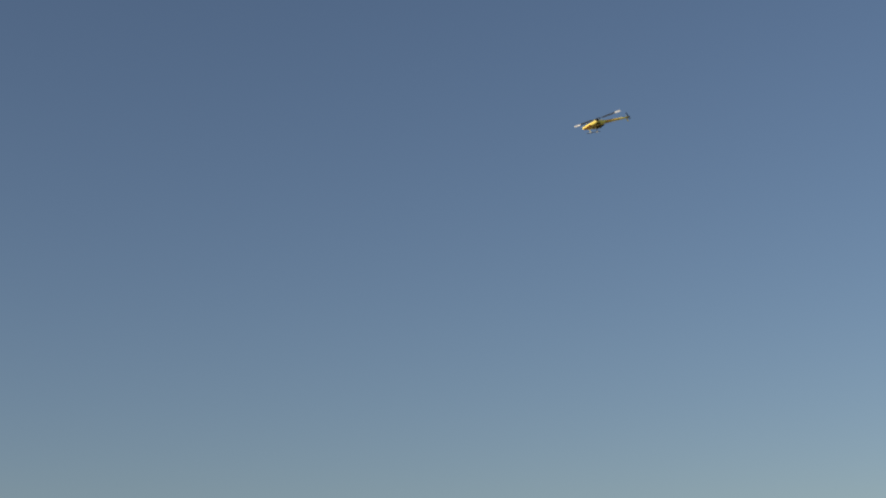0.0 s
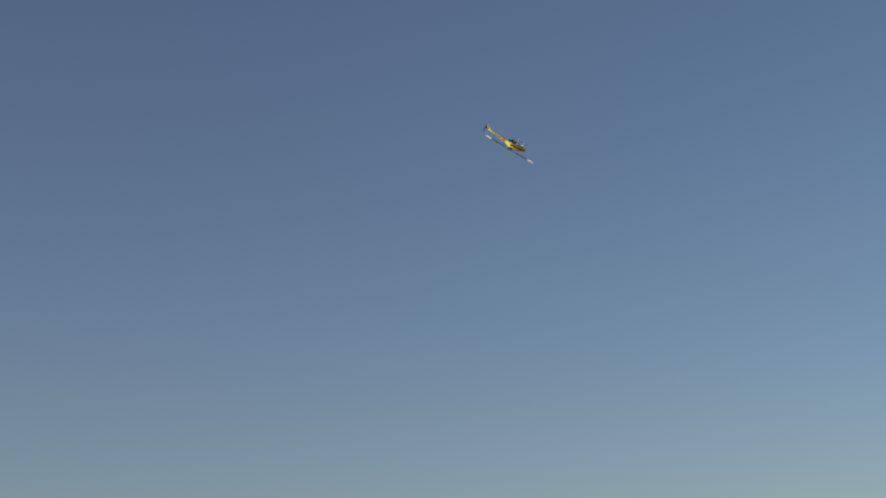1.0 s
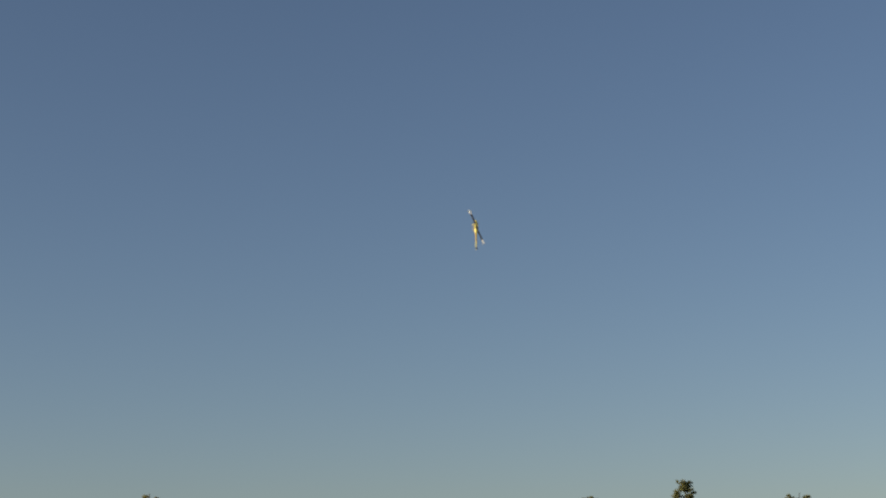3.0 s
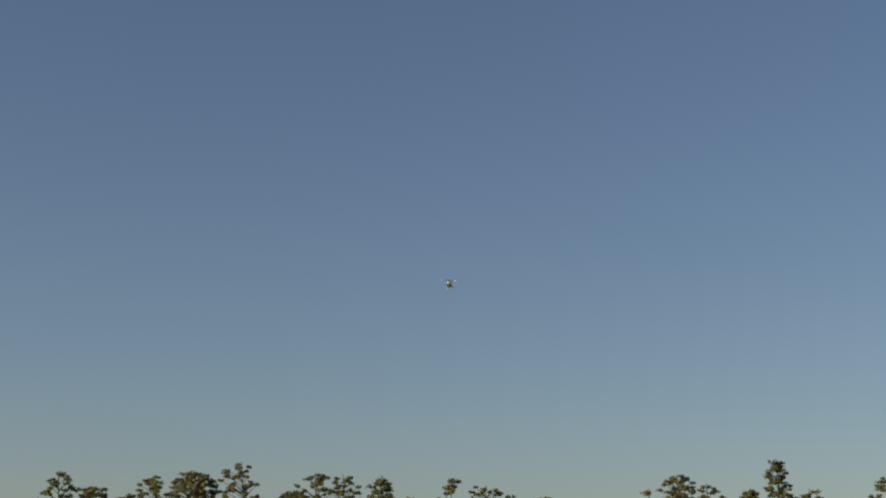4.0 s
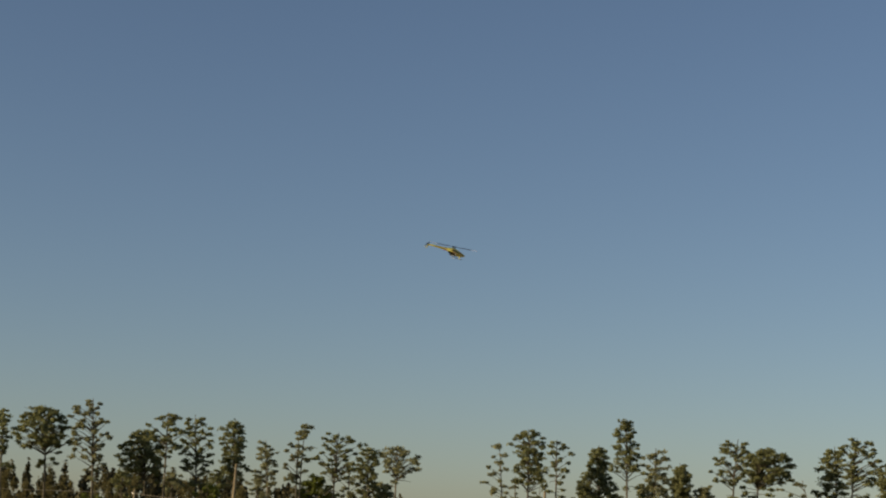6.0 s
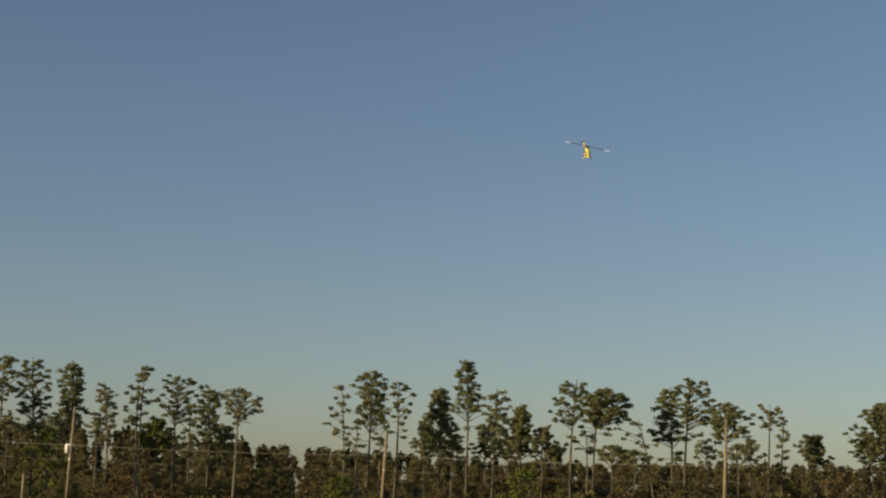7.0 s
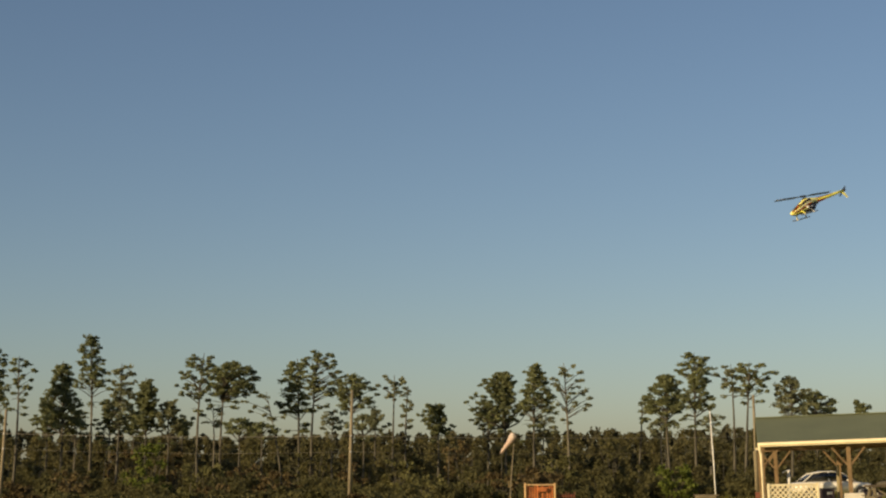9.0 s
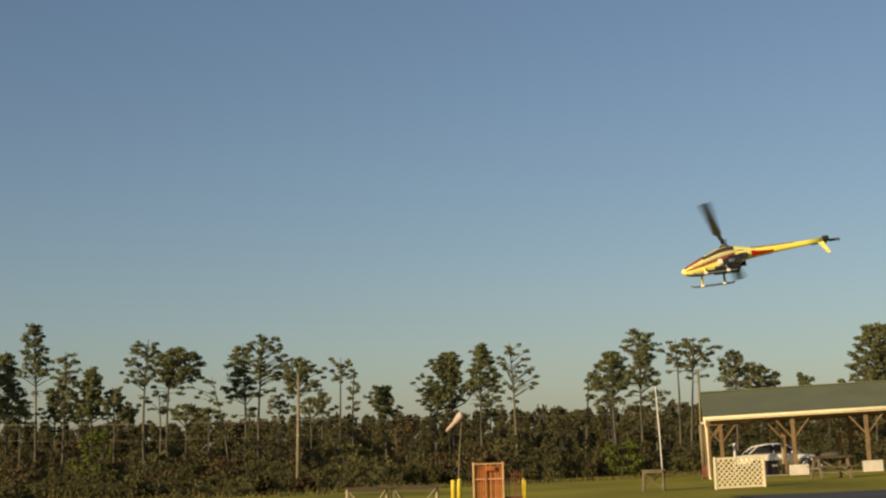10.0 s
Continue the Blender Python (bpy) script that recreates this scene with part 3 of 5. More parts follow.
def shrub(x, y, wide, tall, mat, label, seed):
    rng = np.random.default_rng(seed)
    root = thing("shrub", pose(x, y, rise(x, y)), label, "shrub", "shrubs at the grass edge")
    bm = bmesh.new()
    centres, radii = [], []
    for k in range(9):
        turn = k * 2.4 + rng.uniform(-0.4, 0.4)
        out = wide * rng.uniform(0.25, 0.9)
        tip = Vector((math.cos(turn) * out, math.sin(turn) * out, tall * rng.uniform(0.55, 0.95)))
        tube(bm, [(0, 0, 0), tip * 0.5 + Vector((0, 0, 0.15 * tall)), tip], [0.035, 0.022, 0.008], 5, cap=False)
    for k in range(int(26 * max(1, wide))):
        a = rng.uniform(0.05, 1.0)
        r = wide * math.sqrt(max(0.05, 1 - abs(a - 0.45) ** 1.6 * 1.6)) * rng.uniform(0.3, 1.0)
        turn = rng.uniform(0, 6.28)
        centres.append((math.cos(turn) * r, math.sin(turn) * r, a * tall))
        s = rng.uniform(0.18, 0.34)
        radii.append((s, s, s * 0.8))
    tagged(part("branchwork", bm, BARK, root), kind="stuff")
    verts, faces = leaf_cloud(rng, centres, radii, 36, (0.06, 0.15))
    numeric_mesh("foliage", verts, faces, mat, root)


for k, (x, y, w, h, mat, label) in enumerate([
        (-20.5, 97.0, 1.5, 3.4, FRESH, "bright green leafy shrub in the thicket"),
        (-31.0, 94.0, 1.3, 2.6, FRESH, "bright green leafy shrub in the thicket"),
        (-52.0, 97.0, 1.7, 5.2, FRESH, "tall yellow-green shrub in the thicket"),
        (-58.0, 93.0, 1.6, 4.4, FRESH, "tall yellow-green shrub in the thicket"),
        (-41.5, 92.0, 1.2, 1.5, RUST, "low russet brush at the grass edge"),
        (-36.5, 91.0, 1.3, 1.2, RUST, "low russet brush at the grass edge"),
        (-45.0, 93.0, 1.4, 2.2, RUST, "russet brush at the grass edge"),
        (-27.0, 92.0, 1.2, 1.1, RUST, "low russet brush at the grass edge"),
        (-15.5, 91.0, 1.3, 1.0, RUST, "low russet brush at the grass edge"),
        (2.2, 98.0, 1.5, 2.0, RUST, "russet brush behind the orange gate"),
        (10.2, 97.5, 1.4, 2.0, FRESH, "green shrub at the grass edge"),
        (-64.0, 95.0, 1.5, 3.0, RUST, "russet brush at the grass edge")]):
    shrub(x, y, w, h, mat, label, 500 + k)


def thicket_bushes():
    """Single bushes that stand out of the thicket, in bands that rise away from the grass."""
    rng = np.random.default_rng(77)
    kinds = ((BROWSE, "olive leafy bush in the thicket"), (WOODS, "dark green bush in the thicket"), (DRYLEAF, "dry tan bush in the thicket"),
             (BROWSE, "olive leafy bush in the thicket"), (PALELEAF, "pale olive bush in the thicket"), (RUST, "russet brown bush in the thicket"))
    k = 0
    for y0, y1, h0, h1, step in ((95.0, 99.0, 0.9, 1.8, 5.2), (102.0, 107.0, 1.5, 3.0, 4.6), (112.0, 117.0, 2.4, 4.2, 4.8)):
        for x in np.arange(-84, 40, step):
            px = x + rng.uniform(-1.8, 1.8)
            py = rng.uniform(y0, y1) + (5.0 if px > 4 else 0.0)
            mat, label = kinds[int(rng.integers(0, 6))]
            shrub(px, py, rng.uniform(0.9, 1.7), rng.uniform(h0, h1), mat, label, 600 + k)
            k += 1


thicket_bushes()


def edge_brush():
    """Low dry brush along the near edge of the thicket."""
    rng = np.random.default_rng(78)
    kinds = ((DRYLEAF, "low dry tan brush at the grass edge"), (RUST, "low russet brush at the grass edge"), (PALELEAF, "low pale olive brush at the grass edge"))
    for k, x in enumerate(np.arange(-56, -5, 2.6)):
        mat, label = kinds[int(rng.integers(0, 3))]
        shrub(x + rng.uniform(-0.9, 0.9), rng.uniform(75.0, 80.0), rng.uniform(0.6, 1.1), rng.uniform(0.4, 0.8), mat, label, 800 + k)


edge_brush()


def edge_brush():
    """Low dry brush along the near edge of the thicket."""
    rng = np.random.default_rng(78)
    kinds = ((DRYLEAF, "low dry tan brush at the grass edge"), (RUST, "low russet brush at the grass edge"), (PALELEAF, "low pale olive brush at the grass edge"))
    for k, x in enumerate(np.arange(-56, -5, 2.6)):
        mat, label = kinds[int(rng.integers(0, 3))]
        shrub(x + rng.uniform(-0.9, 0.9), rng.uniform(75.0, 80.0), rng.uniform(0.6, 1.1), rng.uniform(0.4, 0.8), mat, label, 800 + k)


edge_brush()


# ---------------------------------------------------------------- poles and cables
def utility_pole(x, y, top, lean, hang, cap=False):
    """A bare pole; its two cables hang at the height hang and 0.75 below."""
    z = rise(x, y)
    root = thing("utility_pole", pose(x, y, z), "weathered wooden utility pole beside the thicket", "utility pole", "utility poles")
    bm = bmesh.new()
    tube(bm, [(0, 0, -0.2), (lean * 0.5, 0, top * 0.5), (lean, 0, top)], [0.095, 0.082, 0.066], 10)
    part("shaft", bm, POLEWOOD, root)
    at = lean * hang / top
    for h in (hang, hang - 0.75):
        bm = bmesh.new()
        tube(bm, [(at, -0.05, h - 0.02), (at, -0.17, h), (at, -0.20, h)], [0.03, 0.04, 0.05], 8)
        part("insulator", bm, STEEL, root)
    if cap:
        bm = bmesh.new()
        tube(bm, [(at - 0.20, -0.05, hang - 0.45), (at - 0.20, -0.05, hang + 0.02), (at - 0.20, -0.05, hang + 0.08)], [0.13, 0.13, 0.05], 10)
        part("transformer", bm, WHITE, root, "pale transformer can")
    return Vector((x + at, y - 0.20, z + hang))


heads = [utility_pole(*row) for row in [
    (-84.0, 78.0, 5.6, 0.1, 4.6), (-51.0, 86.0, 4.55, 0.05, 4.35), (-41.9, 80.8, 5.9, 0.22, 3.85, True), (-25.2, 83.3, 4.9, 0.22, 3.70),
    (-7.2, 79.5, 5.65, 0.12, 3.46), (14.1, 92.0, 5.8, -0.12, 3.5), (40.0, 97.0, 6.0, 0.0, 3.6)]]
for a, b in zip(heads, heads[1:]):
    for drop, sag, thick in ((0.0, 0.10, 0.009), (0.75, 0.16, 0.0035)):
        bm = bmesh.new()
        pts = []
        for s in range(13):
            u = s / 12
            p = a.lerp(b, u)
            pts.append((p.x, p.y, p.z - drop - sag * 4 * u * (1 - u)))
        tube(bm, pts, [thick] * 13, 5)
        tagged(link_mesh("overhead_cable", bm, WIRE), "thin pale overhead cable between utility poles", "cable", "overhead cables")


def fence_post(x, y, tall):
    bm = bmesh.new()
    tube(bm, [(0, 0, -0.1), (0.02, 0, tall), (0.02, 0, tall + 0.03)], [0.09, 0.08, 0.04], 8)
    ob = link_mesh("wooden_post", bm, POLEWOOD)
    ob.matrix_world = pose(x, y, rise(x, y))
    tagged(ob, "short weathered wooden post in the thicket", "post", "wooden posts")


for row in [(-47.0, 80.5, 2.9), (-41.0, 74.5, 2.2)]:
    fence_post(*row)


def vent_pipe(x, y, tall):
    bm = bmesh.new()
    pts = [(0, 0, 0), (0, 0, tall - 0.12)] + [(0.11 - 0.11 * math.cos(a), 0, tall - 0.12 + 0.11 * math.sin(a)) for a in np.linspace(0.3, 3.6, 7)]
    tube(bm, pts, [0.05] * len(pts), 8)
    ob = link_mesh("hooked_vent_pipe", bm, WHITE)
    ob.matrix_world = pose(x, y, 0)
    tagged(ob, "white plastic pipe with a hooked top", "pipe")


vent_pipe(-28.4, 83.0, 1.05)
def meter_post(x, y, tall):
    root = thing("meter_post", pose(x, y, 0), "small white meter box on a wooden stake", "meter box")
    bm = bmesh.new()
    box(bm, (0.07, 0.07, tall), (0, 0, tall / 2), bevel=0.008)
    part("stake", bm, OLDWOOD, root)
    bm = bmesh.new()
    box(bm, (0.17, 0.09, 0.20), (0, -0.085, tall - 0.08), bevel=0.015)
    part("box", bm, WHITE, root)


meter_post(-32.9, 83.4, 1.02)


def white_mast():
    root = thing("leaning_mast", pose(8.98, 70.0, rise(8.98, 70.0)), "slim white leaning mast on the grass", "mast")
    bm = bmesh.new()
    tube(bm, [(0.02, 0, 0), (-0.06, 0, 2.1), (-0.17, 0, 4.22)], [0.030, 0.026, 0.020], 8)
    part("shaft", bm, WHITE, root)
    bm = bmesh.new()
    tube(bm, [(0.02, 0, -0.02), (0.02, 0, 0.25)], [0.08, 0.08], 8)
    part("base_sleeve", bm, STEEL, root)


white_mast()


# ---------------------------------------------------------------- the flight line
def windsock():
    root = thing("windsock", pose(0.30, 53.0, 0), "faded pink windsock hanging from a thin dull pole", "windsock")
    bm = bmesh.new()
    tube(bm, [(0, 0, 0), (0.04, 0, 1.3), (0.17, 0, 2.86), (0.17, 0, 2.92)], [0.022, 0.020, 0.016, 0.010], 8)
    part("pole", bm, POLEWOOD, root)
    bm = bmesh.new()
    pts = [(0.13 + 0.12 * math.cos(a), 0.12 * math.sin(a), 2.86 + 0.05 * math.cos(a)) for a in np.linspace(0, 2 * math.pi, 17)]
    tube(bm, pts, [0.012] * 17, 5, cap=False)
    part("hoop", bm, STEEL, root)
    bm = bmesh.new()
    way = [(0.0, 0, 0.02), (0.0, -0.005, -0.08), (0.008, -0.015, -0.26), (0.0, -0.02, -0.44), (-0.008, -0.02, -0.60), (0.0, -0.02, -0.72)]
    tube(bm, way, [0.100, 0.112, 0.092, 0.074, 0.064, 0.052], 14, cap=False)
    sleeve = part("sleeve", bm, SOCK, root, "limp faded cloth sleeve")
    sleeve.location = (0.14, -0.01, 2.87)
    return sleeve


sock_sleeve = windsock()


def bollard(x, y, tall, tilt):
    bm = bmesh.new()
    tube(bm, [(0, 0, 0), (tilt, 0, tall - 0.06), (tilt, 0, tall - 0.02), (tilt, 0, tall)], [0.075, 0.075, 0.06, 0.02], 12)
    ob = link_mesh("yellow_bollard", bm, YELLOWPOST)
    ob.matrix_world = pose(x, y, 0)
    tagged(ob, "round yellow painted safety bollard on the grass", "bollard", "yellow bollards")


for row in [(0.14, 53.0, 0.82, 0.0), (0.32, 52.7, 0.86, 0.02), (2.50, 55.0, 0.78, -0.02)]:
    bollard(*row)


def net_gate():
    """An upright lumber frame with orange slats and a centre stile."""
    root = thing("orange_rack", pose(1.31, 55.0, 0, 0, 0, 6), "orange and red slatted wooden rack in a lumber frame", "rack")
    for x in (-0.49, 0.49):
        bm = bmesh.new()
        box(bm, (0.055, 0.09, 1.34), (x, 0, 0.67), bevel=0.008)
        part("upright", bm, ORANGEWOOD, root)
    for z in (0.12, 0.78, 1.28):
        bm = bmesh.new()
        box(bm, (0.925, 0.05, 0.045), (0, 0.0, z), bevel=0.006)
        part("rail", bm, ORANGEWOOD, root)
    bm = bmesh.new()
    box(bm, (0.045, 0.04, 1.12), (-0.09, -0.046, 0.70), bevel=0.006)
    part("stile", bm, ORANGE, root)
    bm = bmesh.new()
    box(bm, (0.30, 0.03, 0.15), (0.06, -0.083, 1.13), bevel=0.006)
    part("notice_board", bm, ORANGE, root)
    slat = bmesh.new()
    box(slat, (0.058, 0.022, 1.10), (0, 0, 0), bevel=0.004)
    first = part("slat", slat, ORANGE, root)
    for k in range(11):
        ob = first if k == 0 else new("slat", first.data)
        ob.parent = root
        ob.location = (-0.41 + k * 0.082, 0.035 + 0.012 * (k % 2), 0.70 - 0.02 * (k % 3))
    for z in (0.16, 0.92):
        bm = bmesh.new()
        box(bm, (0.66, 0.05, 0.06), (0.86, 0.16, z), bevel=0.006)
        part("wing_rail", bm, DULLRED, root)
    slim = bmesh.new()
    box(slim, (0.028, 0.02, 0.98), (0, 0, 0), bevel=0.004)
    wing = part("wing_slat", slim, DULLRED, root, "dull red wing slat")
    for k in range(7):
        ob = wing if k == 0 else new("wing_slat", wing.data)
        ob.parent = root
        ob.location = (0.60 + k * 0.093, 0.125, 0.56 - 0.03 * (k % 3))
    bm = bmesh.new()
    box(bm, (0.96, 0.5, 0.05), (0, 0.28, 0.04), bevel=0.01)
    part("floor_board", bm, OLDWOOD, root)


net_gate()


def work_stand(x, y, wide, tall, turn, mat, legs, label, deep=0.55):
    """A start-up stand: plank top on four legs, with a diagonal brace at front and back."""
    root = thing("work_stand", pose(x, y, rise(x, y), 0, 0, turn), label, "stand", "start-up stands")
    for k in range(3):
        bm = bmesh.new()
        box(bm, (wide, deep / 3 - 0.012, 0.045), (0, deep * (k - 1) / 3, tall - 0.022), bevel=0.006)
        part("plank", bm, mat, root)
    for sx in (-1, 1):
        for sy in (-1, 1):
            bm = bmesh.new()
            beam(bm, (sx * (wide / 2 - 0.08), sy * (deep / 2 - 0.06), 0), (sx * (wide / 2 - 0.10), sy * (deep / 2 - 0.07), tall - 0.046), 0.105, 0.07)
            part("leg", bm, legs, root)
    for sy, d in ((-1, 1), (1, -1)):
        bm = bmesh.new()
        if wide < 1.0:
            ends = ((d * -(wide / 2 - 0.12), tall - 0.14), (d * (wide / 2 - 0.12), 0.10))
        else:
            ends = ((d * (wide / 2 - 0.14), tall - 0.10), (d * 0.12, 0.04))
        beam(bm, (ends[0][0], sy * (deep / 2 + 0.01), ends[0][1]), (ends[1][0], sy * (deep / 2 + 0.01), ends[1][1]), 0.075, 0.035)
        part("brace", bm, legs, root)
    if wide > 1.0:
        for sy in (-1, 1):
            bm = bmesh.new()
            beam(bm, (-wide / 2 + 0.16, sy * (deep / 2 + 0.01), tall - 0.12), (-wide / 2 + 0.46, sy * (deep / 2 + 0.01), 0.06), 0.075, 0.035)
            part("brace", bm, legs, root)
    for sy in (-1, 1):
        bm = bmesh.new()
        box(bm, (wide - 0.2, 0.035, 0.08), (0, sy * (deep / 2 - 0.015), tall - 0.09), bevel=0.005)
        part("apron", bm, mat, root)


work_stand(-2.45, 50.0, 1.36, 0.70, 3, DARKPLANK, PALEWOOD, "weathered lumber start-up stand with pale braced legs")
work_stand(-1.02, 50.2, 1.50, 0.72, 2, DARKPLANK, PALEWOOD, "weathered lumber start-up stand with pale braced legs")
work_stand(7.80, 63.6, 0.92, 0.84, -4, OLDWOOD, OLDWOOD, "small weathered lumber stand with a diagonal brace")


def lattice_screen():
    """A cream privacy lattice between two posts."""
    x0, y0, wide, tall = 10.05, 63.0, 1.90, 1.16
    root = thing("lattice_screen", pose(x0 + wide / 2, y0, rise(11.0, 63.0), 0, -1.2, 8), "cream painted lattice screen standing on the grass", "screen")
    for sx in (-1, 1):
        bm = bmesh.new()
        box(bm, (0.09, 0.09, tall + 0.06), (sx * wide / 2, 0, tall / 2 + 0.01), bevel=0.01)
        part("post", bm, CREAM, root)
    for z in (0.05, tall - 0.02):
        bm = bmesh.new()
        box(bm, (wide - 0.09, 0.045, 0.07), (0, 0, z), bevel=0.008)
        part("rail", bm, CREAM, root)
    in_x, in_z = wide / 2 - 0.045, tall - 0.09
    shapes = {}
    for side, dy in ((1, -0.012), (-1, 0.012)):
        c = -in_x - in_z
        while c < in_x:
            c += 0.20
            a, b = max(-in_x, c), min(in_x, c + in_z)
            if b - a < 0.05:
                continue
            key = round(b - a, 2)
            if key not in shapes:
                bm = bmesh.new()
                box(bm, ((b - a) * 1.414, 0.012, 0.058))
                me = bpy.data.meshes.new("slat")
                bm.to_mesh(me)
                bm.free()
                me.materials.append(CREAM)
                shapes[key] = me
            ob = new("slat", shapes[key])
            ob.parent = root
            mx, mz = (a + b) / 2, (a + b) / 2 - c + 0.08
            ob.matrix_local = pose(side * mx, dy, mz, 0, -45 * side, 0)


lattice_screen()


# ---------------------------------------------------------------- the shelter
def shelter():
    """An open timber shelter: posts on concrete blocks, knee braces, gable roof of green sheet."""
    tilt = -2.0
    root = thing("open_shelter", pose(12.5, 80.0, 0.09, 0, tilt, -8), "open timber shelter with a green sheet metal roof", "shelter")
    length, deep, eave, ridge = 15.4, 8.4, 2.95, 4.28
    bm = bmesh.new()
    over = 0.10
    for sy in (0, 1):
        y0, y1 = (-0.35, deep / 2) if sy == 0 else (deep + 0.35, deep / 2)
        z0 = eave - 0.02
        v = [bm.verts.new(p) for p in ((-over, y0, z0), (length, y0, z0), (length, y1, ridge), (-over, y1, ridge))]
        v2 = [bm.verts.new((p.co.x, p.co.y, p.co.z + 0.06)) for p in v]
        for q in ((v[0], v[1], v[2], v[3]), (v2[3], v2[2], v2[1], v2[0])):
            bm.faces.new(q)
        for k in range(4):
            bm.faces.new((v[k], v2[k], v2[(k + 1) % 4], v[(k + 1) % 4]))
    bmesh.ops.recalc_face_normals(bm, faces=bm.faces)
    roof = part("roof", bm, ROOFGREEN, root)
    rib = bmesh.new()
    run = math.hypot(deep / 2 + 0.35, ridge - eave)
    box(rib, (0.025, run, 0.014))
    rise_deg = math.degrees(math.atan2(ridge - eave, deep / 2 + 0.35))
    first = part("roof_rib", rib, ROOFGREEN, roof)
    for k in range(40):
        ob = first if k == 0 else new("roof_rib", first.data)
        ob.parent = roof
        ob.matrix_local = pose(0.1 + k * 0.385, (deep / 2 - 0.35) / 2, (eave + ridge) / 2 + 0.046, rise_deg, 0, 0)
    bm = bmesh.new()
    box(bm, (length + over, 0.34, 0.05), ((length - over) / 2, deep / 2, ridge + 0.075), bevel=0.01)
    part("ridge_cap", bm, ROOFGREEN, root)
    for y in (-0.38, deep + 0.38):
        bm = bmesh.new()
        box(bm, (length + over, 0.05, 0.20), ((length - over) / 2, y, eave - 0.03), bevel=0.008)
        part("fascia", bm, CREAM, root, "cream fascia board")
    bm = bmesh.new()
    tube(bm, [(-over, -0.44, eave - 0.02), (length, -0.44, eave - 0.02)], [0.06, 0.06], 8)
    part("gutter", bm, CREAM, root)
    for y in (0.0, deep):
        bm = bmesh.new()
        box(bm, (length - 0.2, 0.14, 0.24), (length / 2, y + 0.12, eave - 0.13), bevel=0.01)
        part("header_beam", bm, TIMBER, root)
    # rafters in the darker timber, with the roof's shade in its colour
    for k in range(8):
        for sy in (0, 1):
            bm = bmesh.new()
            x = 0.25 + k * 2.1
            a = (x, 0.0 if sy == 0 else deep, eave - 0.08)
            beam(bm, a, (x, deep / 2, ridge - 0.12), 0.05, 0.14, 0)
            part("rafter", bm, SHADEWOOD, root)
    for x in (0.08, 0.9, 4.12, 7.55, 10.9, 14.2):
        for y in (0.12, deep - 0.12):
            if x == 0.9 and y < 1:
                continue
            z0 = 0.5 if 1.0 < x < 14 and y < 1 else 0.0
            bm = bmesh.new()
            box(bm, (0.20, 0.20, eave - 0.252 - z0), (x, y, (eave - 0.252 + z0) / 2), bevel=0.012)
            part("post", bm, TIMBER, root)
            for sx in (-1, 1):
                if x < 0.5 and sx < 0:
                    continue
                bm = bmesh.new()
                beam(bm, (x + sx * 0.10, y, eave - 1.10), (x + sx * 0.78, y, eave - 0.27), 0.12, 0.08)
                part("knee_brace", bm, TIMBER, root)
            if z0:
                bm = bmesh.new()
                box(bm, (0.92, 0.62, 0.56), (x + 0.14, y, 0.23), bevel=0.03)
                part("footing", bm, CONCRETE, root, "pale concrete footing block")
    bm = bmesh.new()
    tube(bm, [(-0.02, -0.44, eave - 0.05), (-0.02, -0.30, eave - 0.28), (0.03, -0.28, eave - 0.45), (0.04, -0.28, 0.12), (0.10, -0.42, 0.02)], [0.065] * 5, 8)
    part("downspout", bm, CREAM, root, "cream downspout")
    bm = bmesh.new()
    tube(bm, [(-0.30, 0.4, 0.02), (-0.28, 0.3, 0.06), (-0.28, 0.3, eave - 0.3)], [0.06] * 3, 8)
    part("downspout", bm, PALEWOOD, root)
    bm = bmesh.new()
    box(bm, (0.22, 0.22, 0.55), (-0.22, 0.25, 0.42), bevel=0.01)
    part("meter_box", bm, DULLRED, root, "dull red meter box")


shelter()


def slab():
    bm = bmesh.new()
    box(bm, (15.0, 8.2, 0.10), (7.6, 4.2, 0.0), bevel=0.02)
    ob = link_mesh("shelter_slab", bm, CONCRETE)
    ob.matrix_world = pose(12.5, 80.3, 0.10, 0, -1.55, -8)
    tagged(ob, "worn concrete slab under the shelter", "slab", kind="structure")


slab()


def picnic_table(x, y, z, turn):
    root = thing("picnic_table", pose(x, y, z, 0, 0, turn), "weathered wooden picnic table on the grass", "picnic table")
    for k in range(5):
        bm = bmesh.new()
        box(bm, (1.66, 0.14, 0.10), (0, -0.30 + 0.15 * k, 0.92), bevel=0.008)
        part("top_plank", bm, DARKPLANK, root)
    for sy in (-1, 1):
        for k in range(2):
            bm = bmesh.new()
            box(bm, (1.62, 0.13, 0.04), (0, sy * (0.60 + 0.14 * k), 0.52), bevel=0.006)
            part("bench_plank", bm, OLDWOOD, root)
    for sx in (-1, 1):
        for sy in (-1, 1):
            bm = bmesh.new()
            beam(bm, (sx * 0.62, sy * 0.72, 0), (sx * 0.62, sy * 0.22, 0.865), 0.09, 0.17)
            part("leg", bm, OLDWOOD, root)
        bm = bmesh.new()
        box(bm, (0.04, 1.46, 0.10), (sx * 0.665, 0, 0.445), bevel=0.005)
        part("cross_bearer", bm, OLDWOOD, root)
    bm = bmesh.new()
    beam(bm, (-0.6, -0.1, 0.86), (0.55, -0.45, 0.18), 0.16, 0.06)
    part("diagonal_brace", bm, OLDWOOD, root)


picnic_table(16.05, 70.0, rise(16.05, 70.0) - 0.02, 6)


